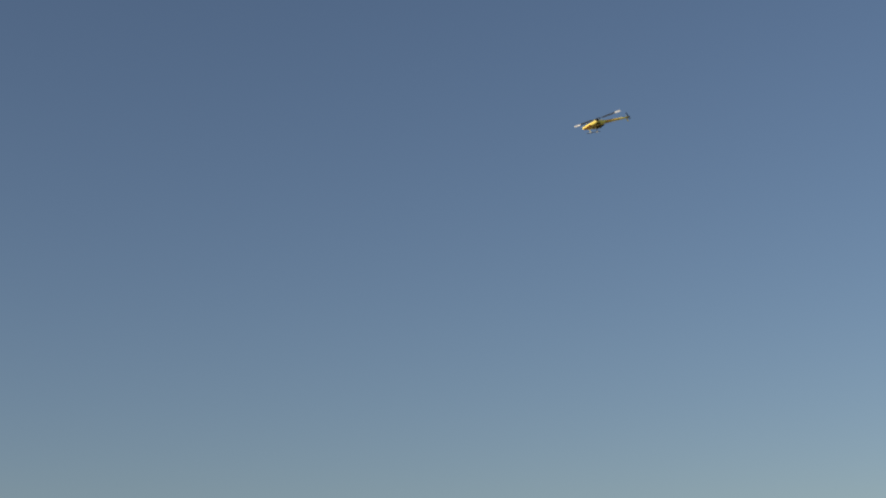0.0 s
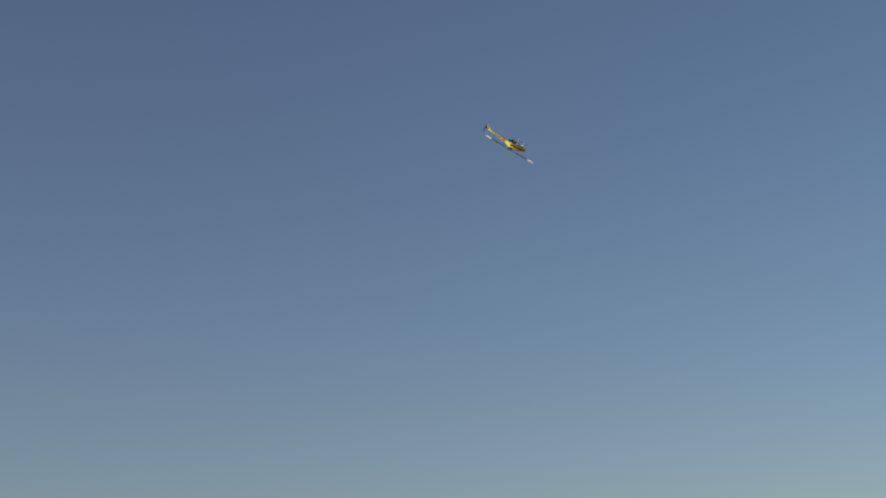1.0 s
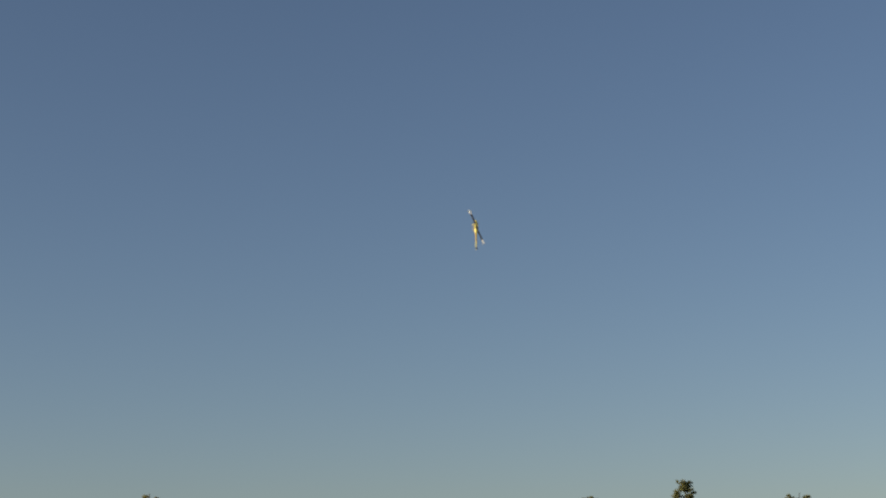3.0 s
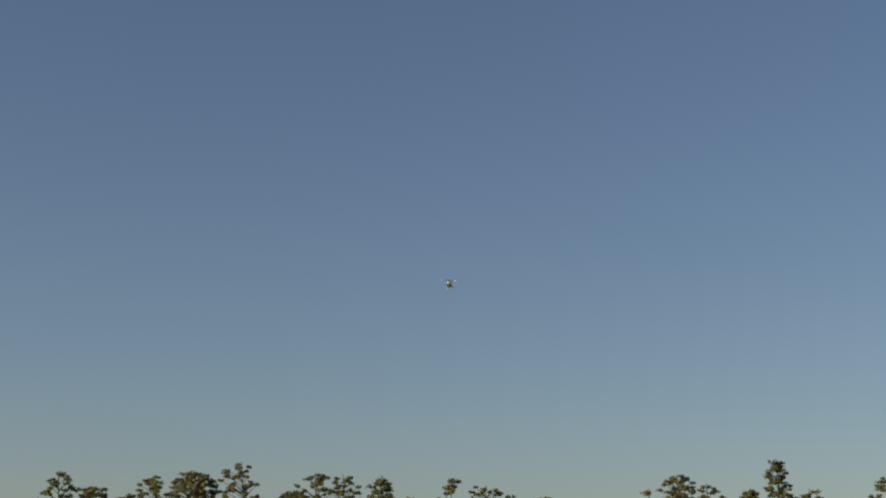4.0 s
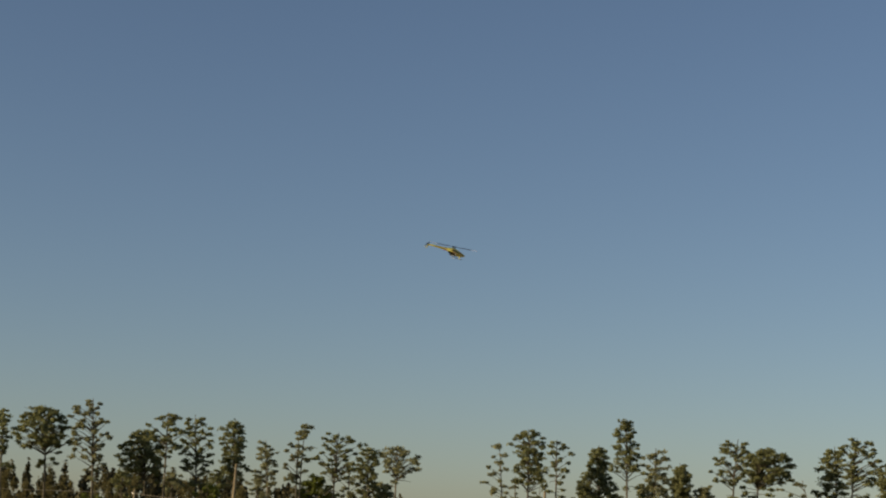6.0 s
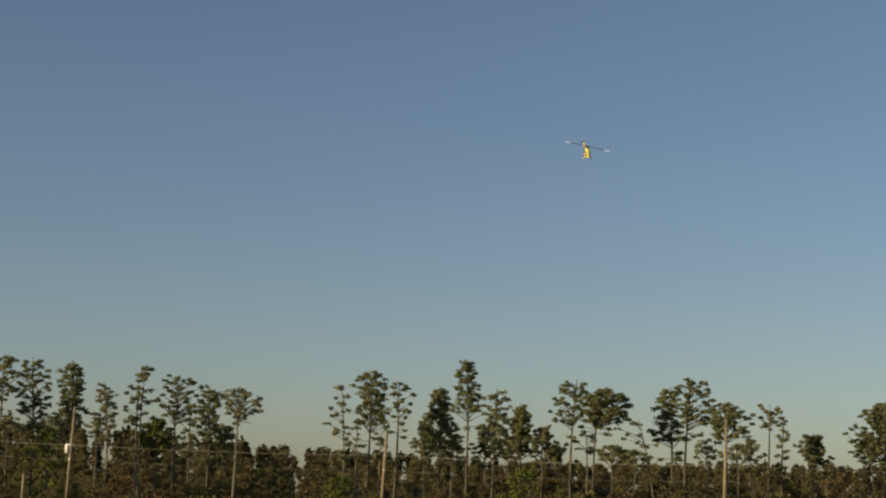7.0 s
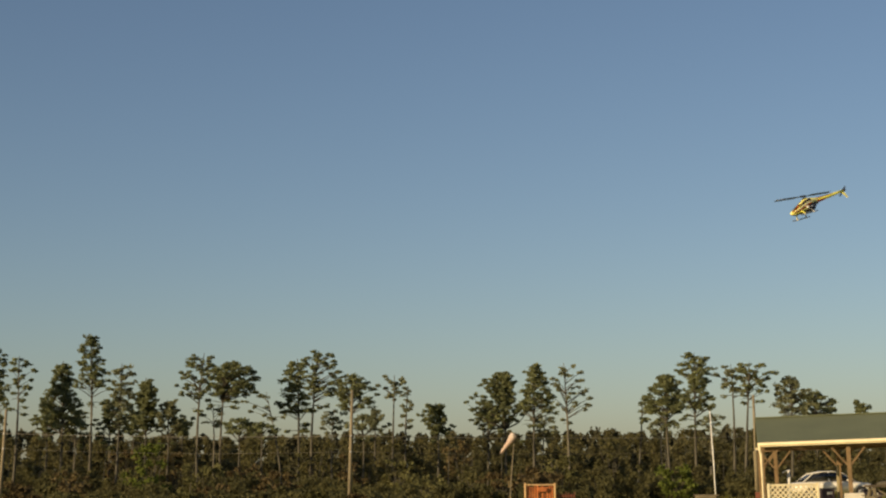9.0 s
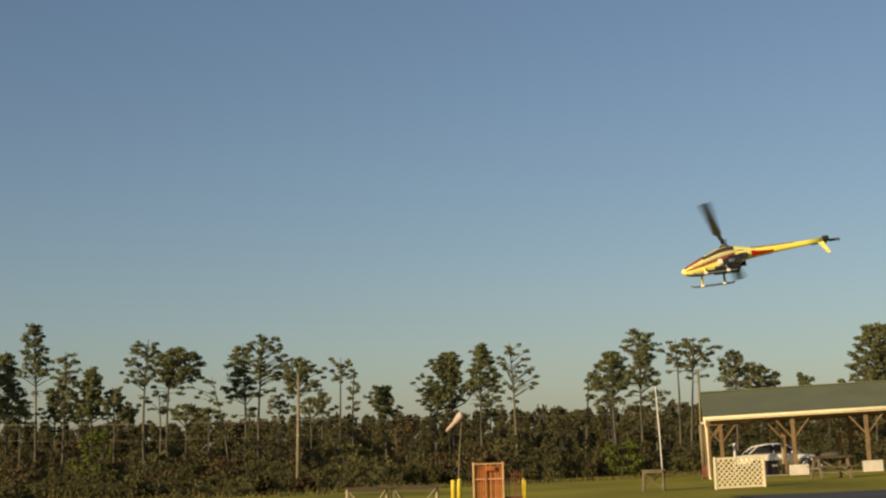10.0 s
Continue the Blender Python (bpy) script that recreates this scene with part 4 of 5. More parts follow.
def covered_bundle(x, y, z):
    """A rounded bundle under a dull cover with a few folds."""
    bm = bmesh.new()
    rings = []
    for a in np.linspace(0, 1, 7):
        r = math.cos(a * 1.5)
        rings.append([bm.verts.new((0.46 * r * math.cos(q) * (1 + 0.07 * math.sin(5 * q)), 0.28 * r * math.sin(q) * (1 + 0.07 * math.sin(4 * q + 1)), 0.17 * math.sin(a * 1.5)))
                      for q in np.linspace(0, 2 * math.pi, 20, endpoint=False)])
    for a, b in zip(rings, rings[1:]):
        for k in range(20):
            bm.faces.new((a[k], a[(k + 1) % 20], b[(k + 1) % 20], b[k])).smooth = True
    bm.faces.new(rings[-1])
    bm.faces.new(rings[0][::-1])
    ob = link_mesh("covered_bundle", bm, TARP)
    ob.matrix_world = pose(x, y, z, 0, 0, 6)
    tagged(ob, "dull brown covered bundle lying on the picnic table", "bundle")


covered_bundle(16.10, 70.0, rise(16.05, 70.0) + 0.951)


def square_post(x, y, z0, tall, w, mat, label):
    bm = bmesh.new()
    box(bm, (w, w, tall), (0, 0, tall / 2), bevel=0.012)
    ob = link_mesh("square_post", bm, mat)
    ob.matrix_world = pose(x, y, z0)
    tagged(ob, label, "post", "posts in the shelter")


square_post(16.98, 84.5, 0.24, 1.86, 0.13, PALEWOOD, "sunlit yellowish timber post in the shelter")
square_post(20.0, 85.0, 0.32, 1.95, 0.17, TIMBER, "brown timber post in the shelter")
square_post(20.35, 86.5, 0.33, 1.85, 0.09, TIMBER, "thin brown timber post in the shelter")


def storage_bin(x, y, z, s, mat, label):
    root = thing("storage_bin", pose(x, y, z, 0, 0, 8), label, "bin", "bins in the shelter")
    bm = bmesh.new()
    box(bm, (s[0], s[1], s[2]), (0, 0, s[2] / 2), bevel=0.03)
    part("body", bm, mat, root)
    bm = bmesh.new()
    box(bm, (s[0] + 0.06, s[1] + 0.06, 0.06), (0, 0, s[2] + 0.032), bevel=0.02)
    part("lid", bm, mat, root)
    bm = bmesh.new()
    box(bm, (0.26, 0.01, 0.12), (0.05, -s[1] / 2 - 0.006, s[2] * 0.72))
    part("label_bar", bm, WHITE, root)


storage_bin(16.2, 83.6, 0.25, (0.62, 0.6, 0.62), DARKBIN, "dark plastic storage bin under the shelter")
storage_bin(18.9, 85.6, 0.27, (0.8, 0.6, 0.5), DARKBIN, "dark plastic storage bin under the shelter")


def long_bench(x, y, z):
    root = thing("bench", pose(x, y, z, 0, -1.5, 0), "pale wooden bench behind the shelter", "bench")
    bm = bmesh.new()
    box(bm, (1.1, 0.4, 0.06), (0, 0, 0.80), bevel=0.01)
    part("seat", bm, PALEWOOD, root)
    for sx in (-0.42, 0.42):
        bm = bmesh.new()
        box(bm, (0.08, 0.34, 0.77), (sx, 0, 0.385), bevel=0.008)
        part("leg", bm, OLDWOOD, root)


long_bench(23.1, 91.0, rise(23.1, 91.0))


def sign_tee():
    root = thing("pump_stand", pose(15.4, 89.6, rise(15.4, 89.6)), "white painted standpipe with a cross handle", "standpipe")
    bm = bmesh.new()
    tube(bm, [(0, 0, 0), (0, 0, 1.62)], [0.09, 0.08], 8)
    part("pipe", bm, WHITE, root)
    bm = bmesh.new()
    tube(bm, [(-0.34, 0, 1.50), (-0.1, 0, 1.58), (0.08, 0, 1.62)], [0.04, 0.05, 0.06], 8)
    part("handle", bm, WHITE, root)


sign_tee()


# ---------------------------------------------------------------- the car
def loft(bm, sections, sides=18, power=2.6):
    """Rounded cross-sections along x: (x, z centre, half width, half height)."""
    rings = []
    for x, zc, w, h in sections:
        ring = []
        for k in range(sides):
            a = 2 * math.pi * k / sides
            c, s = math.cos(a), math.sin(a)
            e = 2 / power
            ring.append(bm.verts.new((x, w * math.copysign(abs(c) ** e, c), zc + h * math.copysign(abs(s) ** e, s))))
        rings.append(ring)
    for a, b in zip(rings, rings[1:]):
        for k in range(sides):
            f = bm.faces.new((a[k], a[(k + 1) % sides], b[(k + 1) % sides], b[k]))
            f.smooth = True
    bm.faces.new(rings[0])
    bm.faces.new(rings[-1][::-1])
    bmesh.ops.recalc_face_normals(bm, faces=bm.faces)
    return bm


def car(x, y, z, turn):
    root = thing("parked_car", pose(x, y, z, 0, -1.0, turn), "white parked sedan behind the shelter", "car")
    bm = bmesh.new()
    loft(bm, [(-2.25, 0.55, 0.62, 0.16), (-2.15, 0.60, 0.80, 0.27), (-1.4, 0.62, 0.90, 0.33), (0.0, 0.60, 0.91, 0.35), (1.1, 0.58, 0.90, 0.32), (1.9, 0.54, 0.84, 0.26), (2.25, 0.50, 0.62, 0.14)], 20, 4)
    part("body", bm, CARPAINT, root)
    bm = bmesh.new()
    loft(bm, [(-1.75, 0.98, 0.60, 0.06), (-1.2, 1.12, 0.70, 0.25), (-0.5, 1.18, 0.74, 0.29), (0.1, 1.17, 0.73, 0.28), (0.65, 1.06, 0.70, 0.19), (1.15, 0.94, 0.60, 0.04)], 20, 3)
    part("cabin_glass", bm, GLASSDARK, root, "dark tinted cabin glass")
    bm = bmesh.new()
    loft(bm, [(-1.25, 1.36, 0.52, 0.03), (-0.6, 1.46, 0.60, 0.04), (0.0, 1.46, 0.60, 0.04), (0.35, 1.38, 0.54, 0.03)], 16, 3)
    part("roof_panel", bm, CARPAINT, root)
    for sy in (-1, 1):
        for xa, xb in (((-1.75, 0.95), (-1.2, 1.38)), ((-0.35, 0.92), (-0.35, 1.46)), ((1.10, 0.92), (0.38, 1.40))):
            bm = bmesh.new()
            beam(bm, (xa[0], sy * 0.74, xa[1]), (xb[0], sy * 0.62, xb[1]), 0.07, 0.05, 0.01)
            part("pillar", bm, CARPAINT, root)
        for wx in (-1.38, 1.38):
            bm = bmesh.new()
            tube(bm, [(wx, sy * 0.74, 0.32), (wx, sy * 0.77, 0.32), (wx, sy * 0.90, 0.32), (wx, sy * 0.93, 0.32)], [0.29, 0.33, 0.33, 0.29], 20)
            wheel = part("wheel", bm, RUBBER, root)
            bm = bmesh.new()
            tube(bm, [(wx, sy * 0.91, 0.32), (wx, sy * 0.945, 0.32)], [0.20, 0.17], 16)
            part("rim", bm, RIM, wheel)
    for sy in (-1, 1):
        bm = bmesh.new()
        box(bm, (0.18, 0.28, 0.12), (2.13, sy * 0.52, 0.62), bevel=0.03)
        part("headlight", bm, GLASSDARK, root)
        bm = bmesh.new()
        box(bm, (0.10, 0.14, 0.11), (0.62, sy * 0.95, 0.98), bevel=0.03)
        part("wing_mirror", bm, CARPAINT, root)


car(18.35, 93.0, rise(18.35, 93.0) + 0.02, 4)


# ---------------------------------------------------------------- the model helicopter
POD = [(0.425, -0.236, 0.006, 0.006), (0.41, -0.238, 0.026, 0.024), (0.36, -0.234, 0.050, 0.047), (0.28, -0.220, 0.070, 0.069), (0.18, -0.194, 0.080, 0.088),
       (0.08, -0.170, 0.086, 0.108), (0.0, -0.156, 0.085, 0.108), (-0.08, -0.141, 0.076, 0.088), (-0.16, -0.132, 0.058, 0.062), (-0.235, -0.130, 0.043, 0.048), (-0.30, -0.128, 0.033, 0.038)]
BOOM = [(-0.20, -0.131, 0.046, 0.051), (-0.30, -0.128, 0.035, 0.040), (-0.50, -0.119, 0.026, 0.031), (-0.72, -0.106, 0.020, 0.025), (-0.88, -0.096, 0.016, 0.021)]


def shell(sections, a0, a1, x0, x1, off, sides=10):
    """A strip of the lofted skin between two angles and two stations, lifted by off."""
    bm = bmesh.new()
    xs = [s[0] for s in sections][::-1]
    cols = [np.array([s[k] for s in sections][::-1]) for k in (1, 2, 3)]
    rings = []
    for u in np.linspace(0, 1, 12):
        ring = []
        for v in np.linspace(0, 1, sides):
            start = a0[0] + (a0[1] - a0[0]) * u
            end = a1[0] + (a1[1] - a1[0]) * u
            a = radians(start + (end - start) * v)
            x = x0 + (x1 - x0) * u
            zc, w, h = (float(np.interp(x, xs, c)) for c in cols)
            c, s = math.cos(a), math.sin(a)
            e = 2 / 2.2
            ring.append(bm.verts.new((x, (w + off) * math.copysign(abs(c) ** e, c), zc + (h + off) * math.copysign(abs(s) ** e, s))))
        rings.append(ring)
    for a, b in zip(rings, rings[1:]):
        for k in range(sides - 1):
            f = bm.faces.new((a[k], a[k + 1], b[k + 1], b[k]))
            f.smooth = True
    bmesh.ops.solidify(bm, geom=bm.faces[:], thickness=0.0015)
    return bm


def helicopter():
    root = thing("model_helicopter", Matrix.Identity(4), "yellow radio-controlled model helicopter with orange and red stripes in flight", "model helicopter")
    bm = bmesh.new()
    loft(bm, POD, 24, 2.2)
    canopy = part("canopy", bm, H_CANOPY, root, "pale yellow pointed canopy")
    for s in (0, 1):
        flip = (lambda a: 180 - a) if s else (lambda a: a)
        both = lambda a, b: (flip(a), flip(b))
        part("side_window", shell(POD, both(14, 12), both(36, 44), 0.23, -0.06, 0.0052), H_SMOKE, canopy, "dark smoked side window")
        part("stripe", shell(POD, both(6, 26), both(40, 70), 0.40, 0.215, 0.003), H_ORANGE, canopy, "orange stripe")
        part("stripe", shell(POD, both(-26, -16), both(-9, -2), 0.39, -0.06, 0.003), H_ORANGE, canopy, "orange stripe")
        part("flash", shell(POD, both(-4, 1), both(4, 10), 0.34, -0.14, 0.0045), H_WHITE, canopy, "white flash")
        part("belly_panel", shell(POD, both(-90, -88), both(-78, -58), 0.39, 0.12, 0.0025), H_BROWN, canopy, "dark brown belly panel")
        part("rear_panel", shell(BOOM, both(-72, -60), both(-4, -30), -0.215, -0.42, 0.003), H_RED, root, "red panel at the boom root")
        part("boom_stripe", shell(BOOM, both(28, 34), both(58, 62), -0.22, -0.62, 0.003), H_ORANGE, root, "orange boom stripe")
    bm = bmesh.new()
    loft(bm, BOOM, 16, 2.2)
    part("tail_boom", bm, H_YELLOW, root)
    for sy in (-1, 1):
        bm = bmesh.new()
        box(bm, (0.17, 0.006, 0.080), (-0.020, sy * 0.082, -0.214), bevel=0.001)
        box(bm, (0.08, 0.006, 0.060), (-0.135, sy * 0.067, -0.188), bevel=0.001)
        part("side_frame", bm, H_BLACK, root, "black carbon side frame")
        bm = bmesh.new()
        box(bm, (0.045, 0.012, 0.05), (0.085, sy * 0.088, -0.225), bevel=0.005)
        part("servo", bm, H_WHITE, root, "white servo")
        bm = bmesh.new()
        box(bm, (0.05, 0.012, 0.03), (-0.02, sy * 0.084, -0.225), bevel=0.004)
        part("motor_mount", bm, H_METAL, root)
    bm = bmesh.new()
    box(bm, (0.24, 0.12, 0.04), (0.02, 0, -0.262), bevel=0.01)
    part("battery_tray", bm, H_BLACK, root)
    for sy in (-1, 1):
        bm = bmesh.new()
        tube(bm, [(0.345, sy * 0.12, -0.325), (0.31, sy * 0.12, -0.340), (-0.01, sy * 0.12, -0.340), (-0.05, sy * 0.12, -0.336)], [0.007, 0.009, 0.009, 0.007], 8)
        part("skid", bm, H_SKID, root)
        for x in (0.24, 0.04):
            bm = bmesh.new()
            tube(bm, [(x, sy * 0.045, -0.255), (x, sy * 0.09, -0.275), (x, sy * 0.12, -0.336)], [0.013, 0.011, 0.010], 6)
            part("strut", bm, H_YELLOW if x > 0.1 else H_SKID, root)
            bm = bmesh.new()
            box(bm, (0.035, 0.026, 0.026), (x, sy * 0.12, -0.338), bevel=0.005)
            part("skid_clamp", bm, H_WHITE, root, "white skid clamp")
    bm = bmesh.new()
    pts = [(-0.80, -0.078), (-0.87, -0.074), (-0.922, -0.232), (-0.900, -0.236), (-0.832, -0.120)]
    v = [[bm.verts.new((x, y, z)) for x, z in pts] for y in (-0.006, 0.006)]
    bm.faces.new(v[0])
    bm.faces.new(v[1][::-1])
    for k in range(5):
        bm.faces.new((v[0][k], v[1][k], v[1][(k + 1) % 5], v[0][(k + 1) % 5]))
    bmesh.ops.recalc_face_normals(bm, faces=bm.faces)
    part("tail_fin", bm, H_CANOPY, root)
    bm = bmesh.new()
    box(bm, (0.06, 0.05, 0.045), (-0.905, 0, -0.088), bevel=0.008)
    part("tail_gearbox", bm, H_BLACK, root)
    bm = bmesh.new()
    tube(bm, [(0, 0, -0.09), (0, 0, 0.0), (0, 0, 0.02)], [0.010, 0.010, 0.006], 10)
    part("mast", bm, H_METAL, root)
    bm = bmesh.new()
    box(bm, (0.15, 0.035, 0.03), (0, 0, 0), bevel=0.008)
    tube(bm, [(0, 0, -0.055), (0, 0, -0.04)], [0.045, 0.045], 14)
    for s in (-1, 1):
        tube(bm, [(0.05 * s, 0.03 * s, -0.045), (0.06 * s, 0.035 * s, 0.0)], [0.005, 0.005], 6)
    rotor = part("main_rotor", bm, H_BLACK, root, "black rotor head")
    for s in (1, -1):
        part("blade", blade(0.075, 0.79, 0.60, 0.074, 0.010, s), [H_BLADE, H_TIP], rotor, "charcoal blade with a white tip")
    bm = bmesh.new()
    tube(bm, [(0, -0.03, 0), (0, 0.0, 0)], [0.018, 0.014], 10)
    tail = part("tail_rotor", bm, H_BLACK, root, "black tail rotor hub")
    tail.location = (-0.915, -0.05, -0.088)
    for s in (1, -1):
        bl = part("tail_blade", blade(0.02, 0.135, 0.10, 0.028, 0.004, s), [H_BLADE, H_TIP], tail)
        bl.rotation_euler = (radians(90), 0, 0)
    return root, rotor, tail


def blade(r0, r1, r_tip, chord, thick, s):
    """A blade along x with an aerofoil section; the outer piece takes the second material."""
    bm = bmesh.new()
    prof = [(0.28, 0.0), (0.20, 0.5), (0.0, 0.5), (-0.5, 0.1), (-0.72, 0.0), (-0.5, -0.1), (0.0, -0.5), (0.20, -0.5)]
    stations = [(r0, 0.45), (r0 + (r1 - r0) * 0.12, 0.55), (r0 + (r1 - r0) * 0.17, 1.0), (r_tip, 1.0), (r1 - 0.01, 1.0), (r1, 0.85)]
    rings = [[bm.verts.new((s * r, s * chord * c * px, thick * pz)) for px, pz in prof] for r, c in stations]
    for j, (a, b) in enumerate(zip(rings, rings[1:])):
        for k in range(8):
            f = bm.faces.new((a[k], a[(k + 1) % 8], b[(k + 1) % 8], b[k]))
            f.material_index = 1 if j >= 3 and k in (0, 1, 2, 3) else 0
    for ring, idx in ((rings[0], 0), (rings[-1], 0)):
        bm.faces.new(ring).material_index = idx
    bmesh.ops.recalc_face_normals(bm, faces=bm.faces)
    return bm


heli, main_rotor, tail_rotor = helicopter()


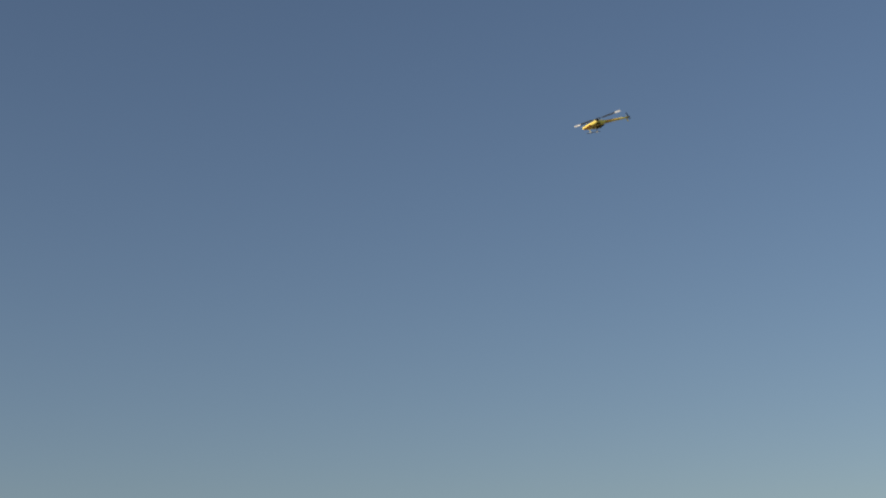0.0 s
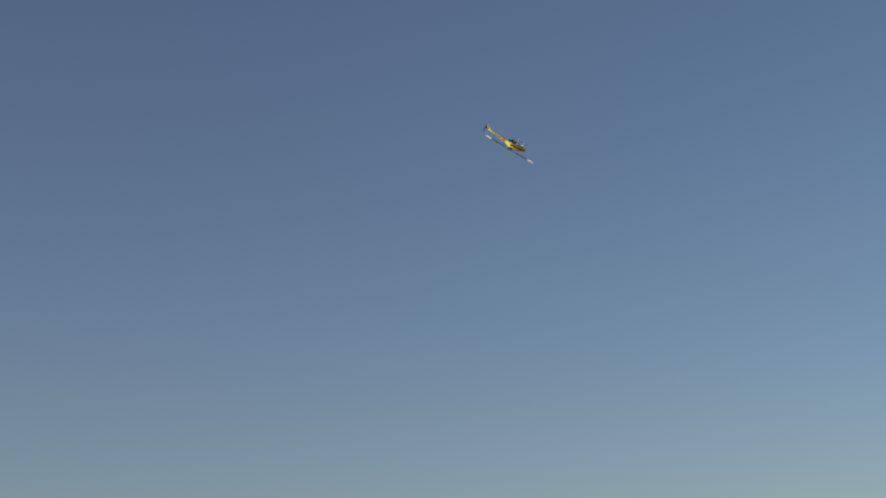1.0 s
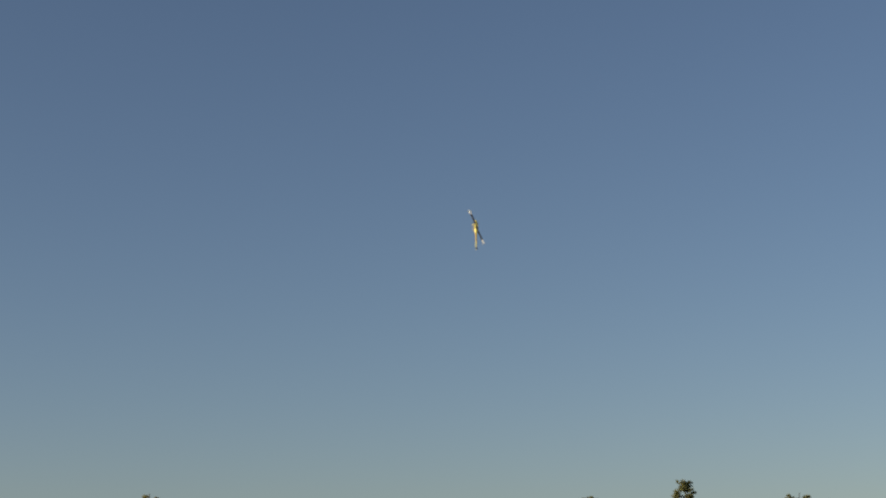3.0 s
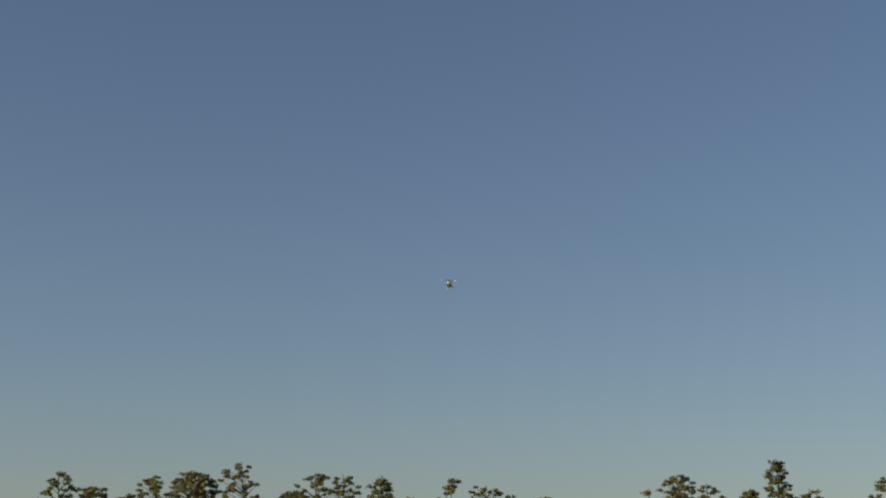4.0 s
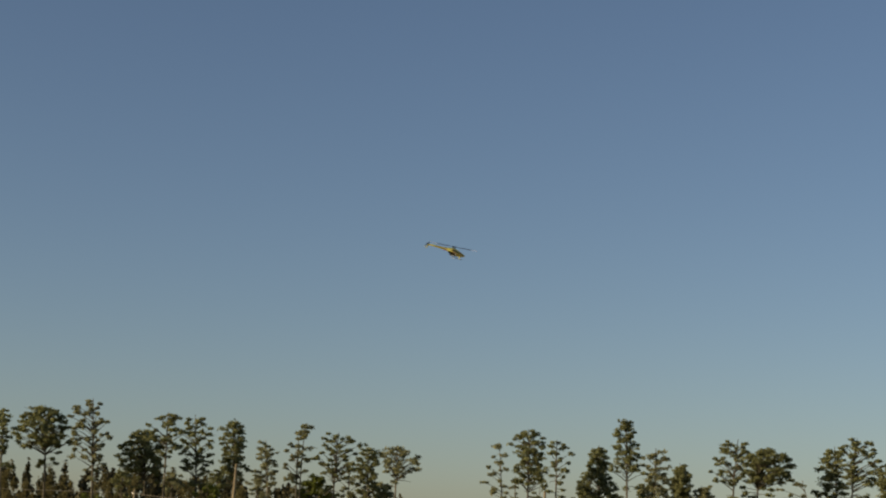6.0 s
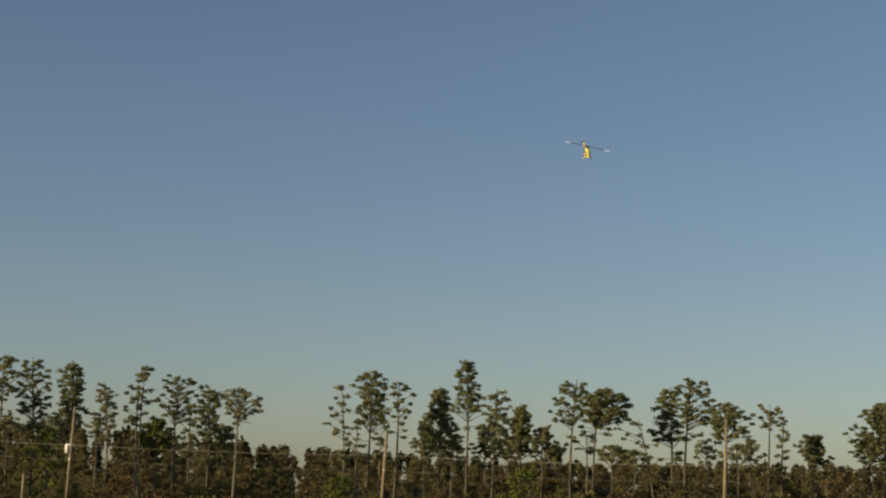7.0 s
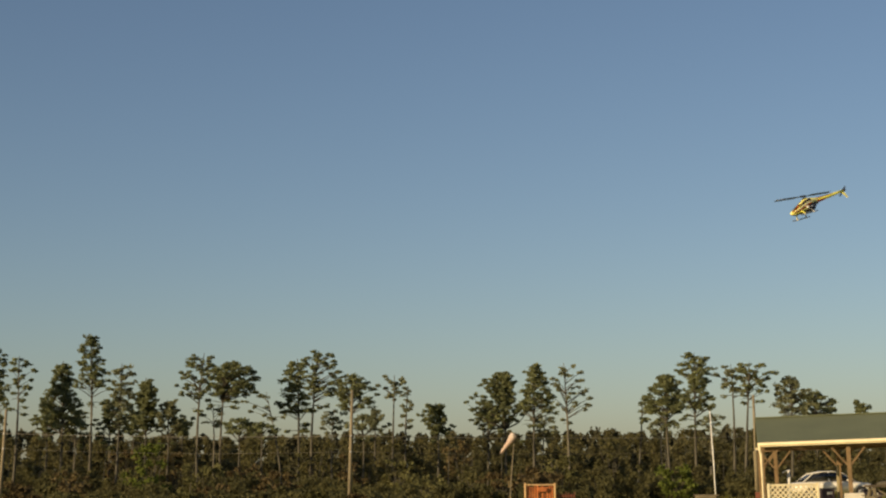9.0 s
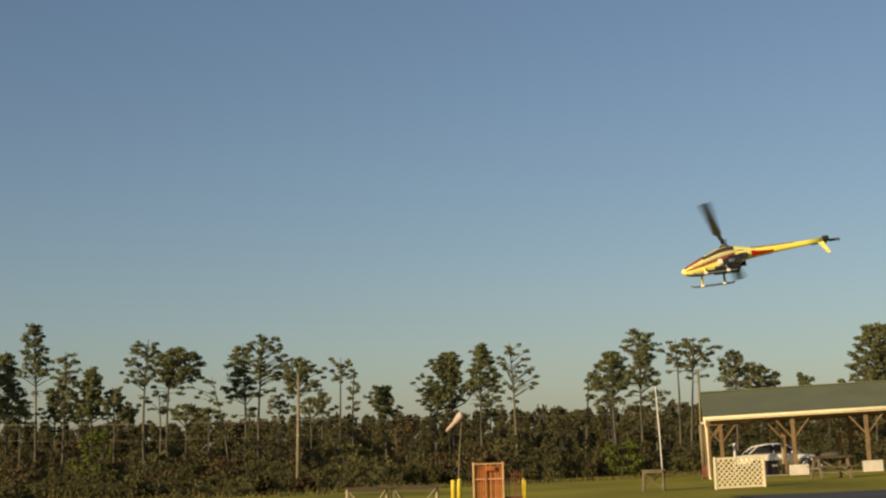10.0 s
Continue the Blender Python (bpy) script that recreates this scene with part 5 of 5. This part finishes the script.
def motions():
    walk(heli, [
        (0.0, pose(-9.06, 41.89, 16.38, -47.8, 10.8, -150.5)),
        (0.1, pose(-9.31, 42.01, 16.42, -35.5, -10.0, -140.4)),
        (0.2, pose(-9.58, 42.12, 16.43, -70.1, -50.1, -173.8)),
        (0.3, pose(-9.84, 42.23, 16.40, -97.2, -71.2, -147.3)),
        (0.4, pose(-10.09, 42.34, 16.41, -139.3, -71.4, -100.6)),
        (0.5, pose(-10.37, 42.48, 16.27, -160.6, -67.8, -75.5)),
        (0.6, pose(-10.77, 42.62, 16.03, -175.8, -52.3, -42.2)),
        (0.7, pose(-11.18, 42.75, 15.85, 159.3, -29.2, -14.9)),
        (0.8, pose(-11.62, 42.84, 15.87, 159.9, -8.3, 11.1)),
        (0.9, pose(-12.08, 42.94, 15.95, -176.5, 13.0, 14.7)),
        (1.0, pose(-12.40, 43.08, 16.13, -174.7, 34.9, 39.4)),
        (1.1, pose(-12.80, 43.21, 16.38, -162.9, 62.1, 67.2)),
        (1.2, pose(-12.93, 43.47, 16.64, -110.8, 63.1, 123.8)),
        (1.3, pose(-12.98, 43.84, 16.73, -81.5, 43.4, 155.8)),
        (1.4, pose(-13.09, 44.26, 16.70, -62.7, 14.5, 173.4)),
        (1.5, pose(-13.23, 44.73, 16.60, -52.3, -3.3, -169.3)),
        (1.6, pose(-13.55, 45.20, 16.41, -55.6, -23.7, -179.3)),
        (1.7, pose(-13.87, 45.69, 16.27, -61.5, -44.9, -173.8)),
        (1.8, pose(-14.13, 46.24, 16.18, -54.4, -62.9, 171.9)),
        (1.9, pose(-14.34, 46.87, 16.02, -102.6, -76.0, -133.7)),
        (2.0, pose(-14.48, 47.60, 15.71, -146.1, -74.6, -75.2)),
        (2.1, pose(-14.78, 48.33, 15.40, 179.7, -64.8, -58.6)),
        (2.2, pose(-15.04, 49.10, 15.13, 171.4, -50.8, -53.4)),
        (2.3, pose(-15.47, 50.04, 14.98, 170.5, -57.0, -52.1)),
        (2.4, pose(-16.18, 51.31, 15.05, 169.0, -63.2, -50.2)),
        (2.5, pose(-17.11, 52.82, 15.29, 166.6, -69.4, -47.4)),
        (2.6, pose(-18.21, 54.48, 15.66, 162.0, -75.5, -42.4)),
        (2.7, pose(-19.41, 56.20, 16.11, 150.8, -81.3, -30.8)),
        (2.8, pose(-20.67, 57.89, 16.59, 108.4, -85.8, 11.9)),
        (2.9, pose(-21.93, 59.46, 17.04, 37.9, -83.8, 82.8)),
        (3.0, pose(-23.13, 60.82, 17.41, 18.2, -78.3, 102.9)),
        (3.1, pose(-24.21, 61.89, 17.67, 11.5, -72.2, 109.9)),
        (3.2, pose(-25.13, 62.57, 17.75, 8.3, -66.1, 113.5)),
        (3.3, pose(-25.82, 62.77, 17.61, 6.5, -59.9, 115.7)),
        (3.4, pose(-26.30, 62.94, 17.36, -8.5, -59.8, 114.2)),
        (3.5, pose(-26.93, 62.64, 17.07, -1.9, -63.3, 118.3)),
        (3.6, pose(-27.38, 62.23, 16.75, 7.8, -58.0, 116.1)),
        (3.7, pose(-27.69, 61.76, 16.23, 17.4, -45.3, 114.4)),
        (3.8, pose(-27.91, 61.17, 15.78, 21.3, -40.0, 114.0)),
        (3.9, pose(-28.05, 60.58, 15.10, 20.2, -29.7, 114.3)),
        (4.0, pose(-28.13, 59.93, 14.45, -5.7, -17.7, 108.3)),
        (4.1, pose(-28.03, 59.28, 13.95, 13.7, -7.7, 91.9)),
        (4.2, pose(-27.90, 58.63, 13.51, 22.8, 9.5, 66.0)),
        (4.3, pose(-27.78, 57.97, 13.18, 8.4, 22.4, 31.1)),
        (4.4, pose(-27.74, 57.26, 13.03, 10.1, 19.8, 28.6)),
        (4.5, pose(-27.76, 56.65, 12.73, -3.7, 18.2, 4.0)),
        (4.6, pose(-27.61, 56.18, 12.35, -16.4, 8.5, -32.7)),
        (4.7, pose(-27.26, 55.80, 11.99, -30.0, 2.1, -62.2)),
        (4.8, pose(-27.02, 55.31, 11.88, 2.2, -13.8, -92.1)),
        (4.9, pose(-26.50, 54.94, 11.81, -13.7, -25.8, -129.0)),
        (5.0, pose(-25.90, 54.53, 11.99, -10.5, -27.7, -150.2)),
        (5.1, pose(-25.24, 54.17, 12.04, -13.1, -26.4, -151.2)),
        (5.2, pose(-24.81, 53.70, 11.93, -11.9, -30.1, 179.2)),
        (5.3, pose(-24.23, 53.27, 11.89, -2.3, -31.5, 158.9)),
        (5.4, pose(-23.55, 52.80, 11.84, 7.1, -30.2, 138.6)),
        (5.5, pose(-22.80, 52.31, 11.77, 15.3, -26.6, 119.2)),
        (5.6, pose(-21.99, 51.80, 11.70, 21.5, -21.2, 101.1)),
        (5.7, pose(-21.11, 51.30, 11.62, 25.7, -14.7, 84.1)),
        (5.8, pose(-20.20, 50.80, 11.55, 28.0, -7.5, 67.9)),
        (5.9, pose(-19.24, 50.32, 11.48, 28.5, -0.1, 52.0)),
        (6.0, pose(-18.26, 49.88, 11.43, 27.3, 7.1, 36.1)),
        (6.1, pose(-17.26, 49.47, 11.39, 24.4, 13.7, 19.6)),
        (6.2, pose(-16.26, 49.12, 11.38, 20.0, 19.3, 2.4)),
        (6.3, pose(-15.26, 48.83, 11.40, 14.0, 23.6, -15.8)),
        (6.4, pose(-14.27, 48.54, 11.38, 12.4, 25.9, -17.8)),
        (6.5, pose(-13.26, 48.32, 11.46, 10.0, 28.1, -29.5)),
        (6.6, pose(-12.33, 48.17, 11.53, 3.1, 27.8, -43.6)),
        (6.7, pose(-11.33, 48.12, 11.60, -1.5, 26.5, -49.2)),
        (6.8, pose(-10.32, 48.11, 11.67, -6.2, 26.8, -55.1)),
        (6.9, pose(-9.26, 48.06, 11.87, -10.3, 25.8, -64.0)),
        (7.0, pose(-8.39, 47.88, 12.11, -1.1, 25.0, -72.3)),
        (7.1, pose(-7.36, 47.60, 12.31, -2.5, 23.6, -77.0)),
        (7.2, pose(-6.32, 47.02, 12.31, 5.8, 21.5, -80.4)),
        (7.3, pose(-5.26, 46.04, 12.18, 8.4, 20.6, -83.9)),
        (7.4, pose(-4.27, 44.81, 12.01, 2.8, 19.5, -83.8)),
        (7.5, pose(-3.31, 43.51, 11.73, 20.5, 19.3, -87.5)),
        (7.6, pose(-2.31, 42.29, 11.59, 14.6, 19.3, -89.0)),
        (7.7, pose(-1.38, 41.11, 11.29, 6.8, 18.9, -89.8)),
        (7.8, pose(-0.57, 39.86, 10.92, 11.3, 19.1, -92.0)),
        (7.9, pose(0.32, 38.67, 10.59, -4.9, 19.8, -93.7)),
        (8.0, pose(1.03, 37.59, 10.17, -2.6, 20.9, -97.2)),
        (8.1, pose(1.80, 36.66, 9.84, 1.2, 25.9, -105.8)),
        (8.2, pose(2.47, 35.85, 9.35, 12.4, 25.8, -110.5)),
        (8.3, pose(3.06, 35.05, 8.88, 23.9, 27.1, -116.8)),
        (8.4, pose(3.62, 34.22, 8.51, 24.3, 27.1, -120.0)),
        (8.5, pose(4.21, 33.32, 8.15, 7.4, 27.0, -121.3)),
        (8.6, pose(4.53, 32.32, 7.66, 27.4, 25.9, -129.8)),
        (8.7, pose(4.84, 31.27, 7.31, 20.6, 25.7, -133.7)),
        (8.8, pose(5.05, 30.16, 6.95, 13.5, 22.7, -137.4)),
        (8.9, pose(5.15, 29.01, 6.61, 18.7, 19.7, -144.1)),
        (9.0, pose(5.15, 27.81, 6.27, 18.3, 16.7, -149.3)),
        (9.1, pose(5.01, 26.52, 5.96, 21.0, 14.3, -159.1)),
        (9.2, pose(4.95, 25.14, 5.68, 17.9, 12.5, -163.9)),
        (9.3, pose(4.72, 23.79, 5.34, 17.5, 9.1, -170.6)),
        (9.4, pose(4.51, 22.50, 5.05, 16.8, 6.7, 179.8)),
        (9.5, pose(4.16, 21.19, 4.82, 9.6, 6.1, 171.4)),
        (9.6, pose(3.83, 19.80, 4.53, 6.8, 3.7, 169.0)),
        (9.7, pose(3.49, 18.42, 4.24, 16.9, 3.4, 167.8)),
        (9.8, pose(3.14, 17.12, 3.95, 23.7, 5.1, 166.4)),
        (9.9, pose(2.81, 15.85, 3.68, 21.8, 5.0, 172.7)),
        (10.0, pose(2.49, 14.59, 3.41, 22.5, 6.3, -178.0)),
    ])
    # rotor angle in degrees every tenth of a second; it turns on evenly between
    spin = [
        19, 109, 305, 488, 685, 900, 1112, 1301, 1481, 1648, 1820, 2003, 2198, 2403, 2597, 2743, 2868,
        3002, 3143, 3301, 3494, 3688, 3868, 4040, 4212, 4384, 4556, 4728, 4900, 5072, 5244, 5416, 5588, 5717,
    ] + [
        5824, 5979, 6117, 6271, 6438, 6620, 6871, 7043, 7215, 7387, 7559, 7731, 7845, 7986, 8079, 8193, 8365,
        8537, 8709, 8881, 9053, 9225, 9397, 9569, 9741, 9913, 10085, 10257, 10429, 10678, 10860, 11042, 11228, 11416,
        11604, 11795, 11931, 12132, 12329, 12570, 12660, 12757, 12874, 13072, 13189, 13293, 13473, 13653, 13824, 13916, 14079,
        14201, 14409, 14606, 14737, 14862, 14955, 15089, 15233, 15371, 15518, 15687, 15856, 16037, 16231, 16429, 16632,
    ]
    rows = [(k / 30, pose(0, 0, 0, 0, 0, spin[k // 3] + (spin[min(k // 3 + 1, 100)] - spin[k // 3]) * (k % 3) / 3)) for k in range(301)]
    walk(main_rotor, rows)
    # the limp windsock swings aside in the breeze: seconds, degrees off plumb
    sway = ((0.0, 20), (2.0, 14), (4.0, 21), (6.0, 15), (7.5, 16), (8.0, 13), (8.5, 15), (9.0, 34), (9.5, 31), (10.0, 41))
    walk(sock_sleeve, [(t, pose(0.14, -0.01, 2.87, 0, a, 0)) for t, a in sway])
    walk(tail_rotor, [(k / 30, pose(-0.915, -0.05, -0.088, 0, k * 83 - 60, 0)) for k in range(301)])


motions()
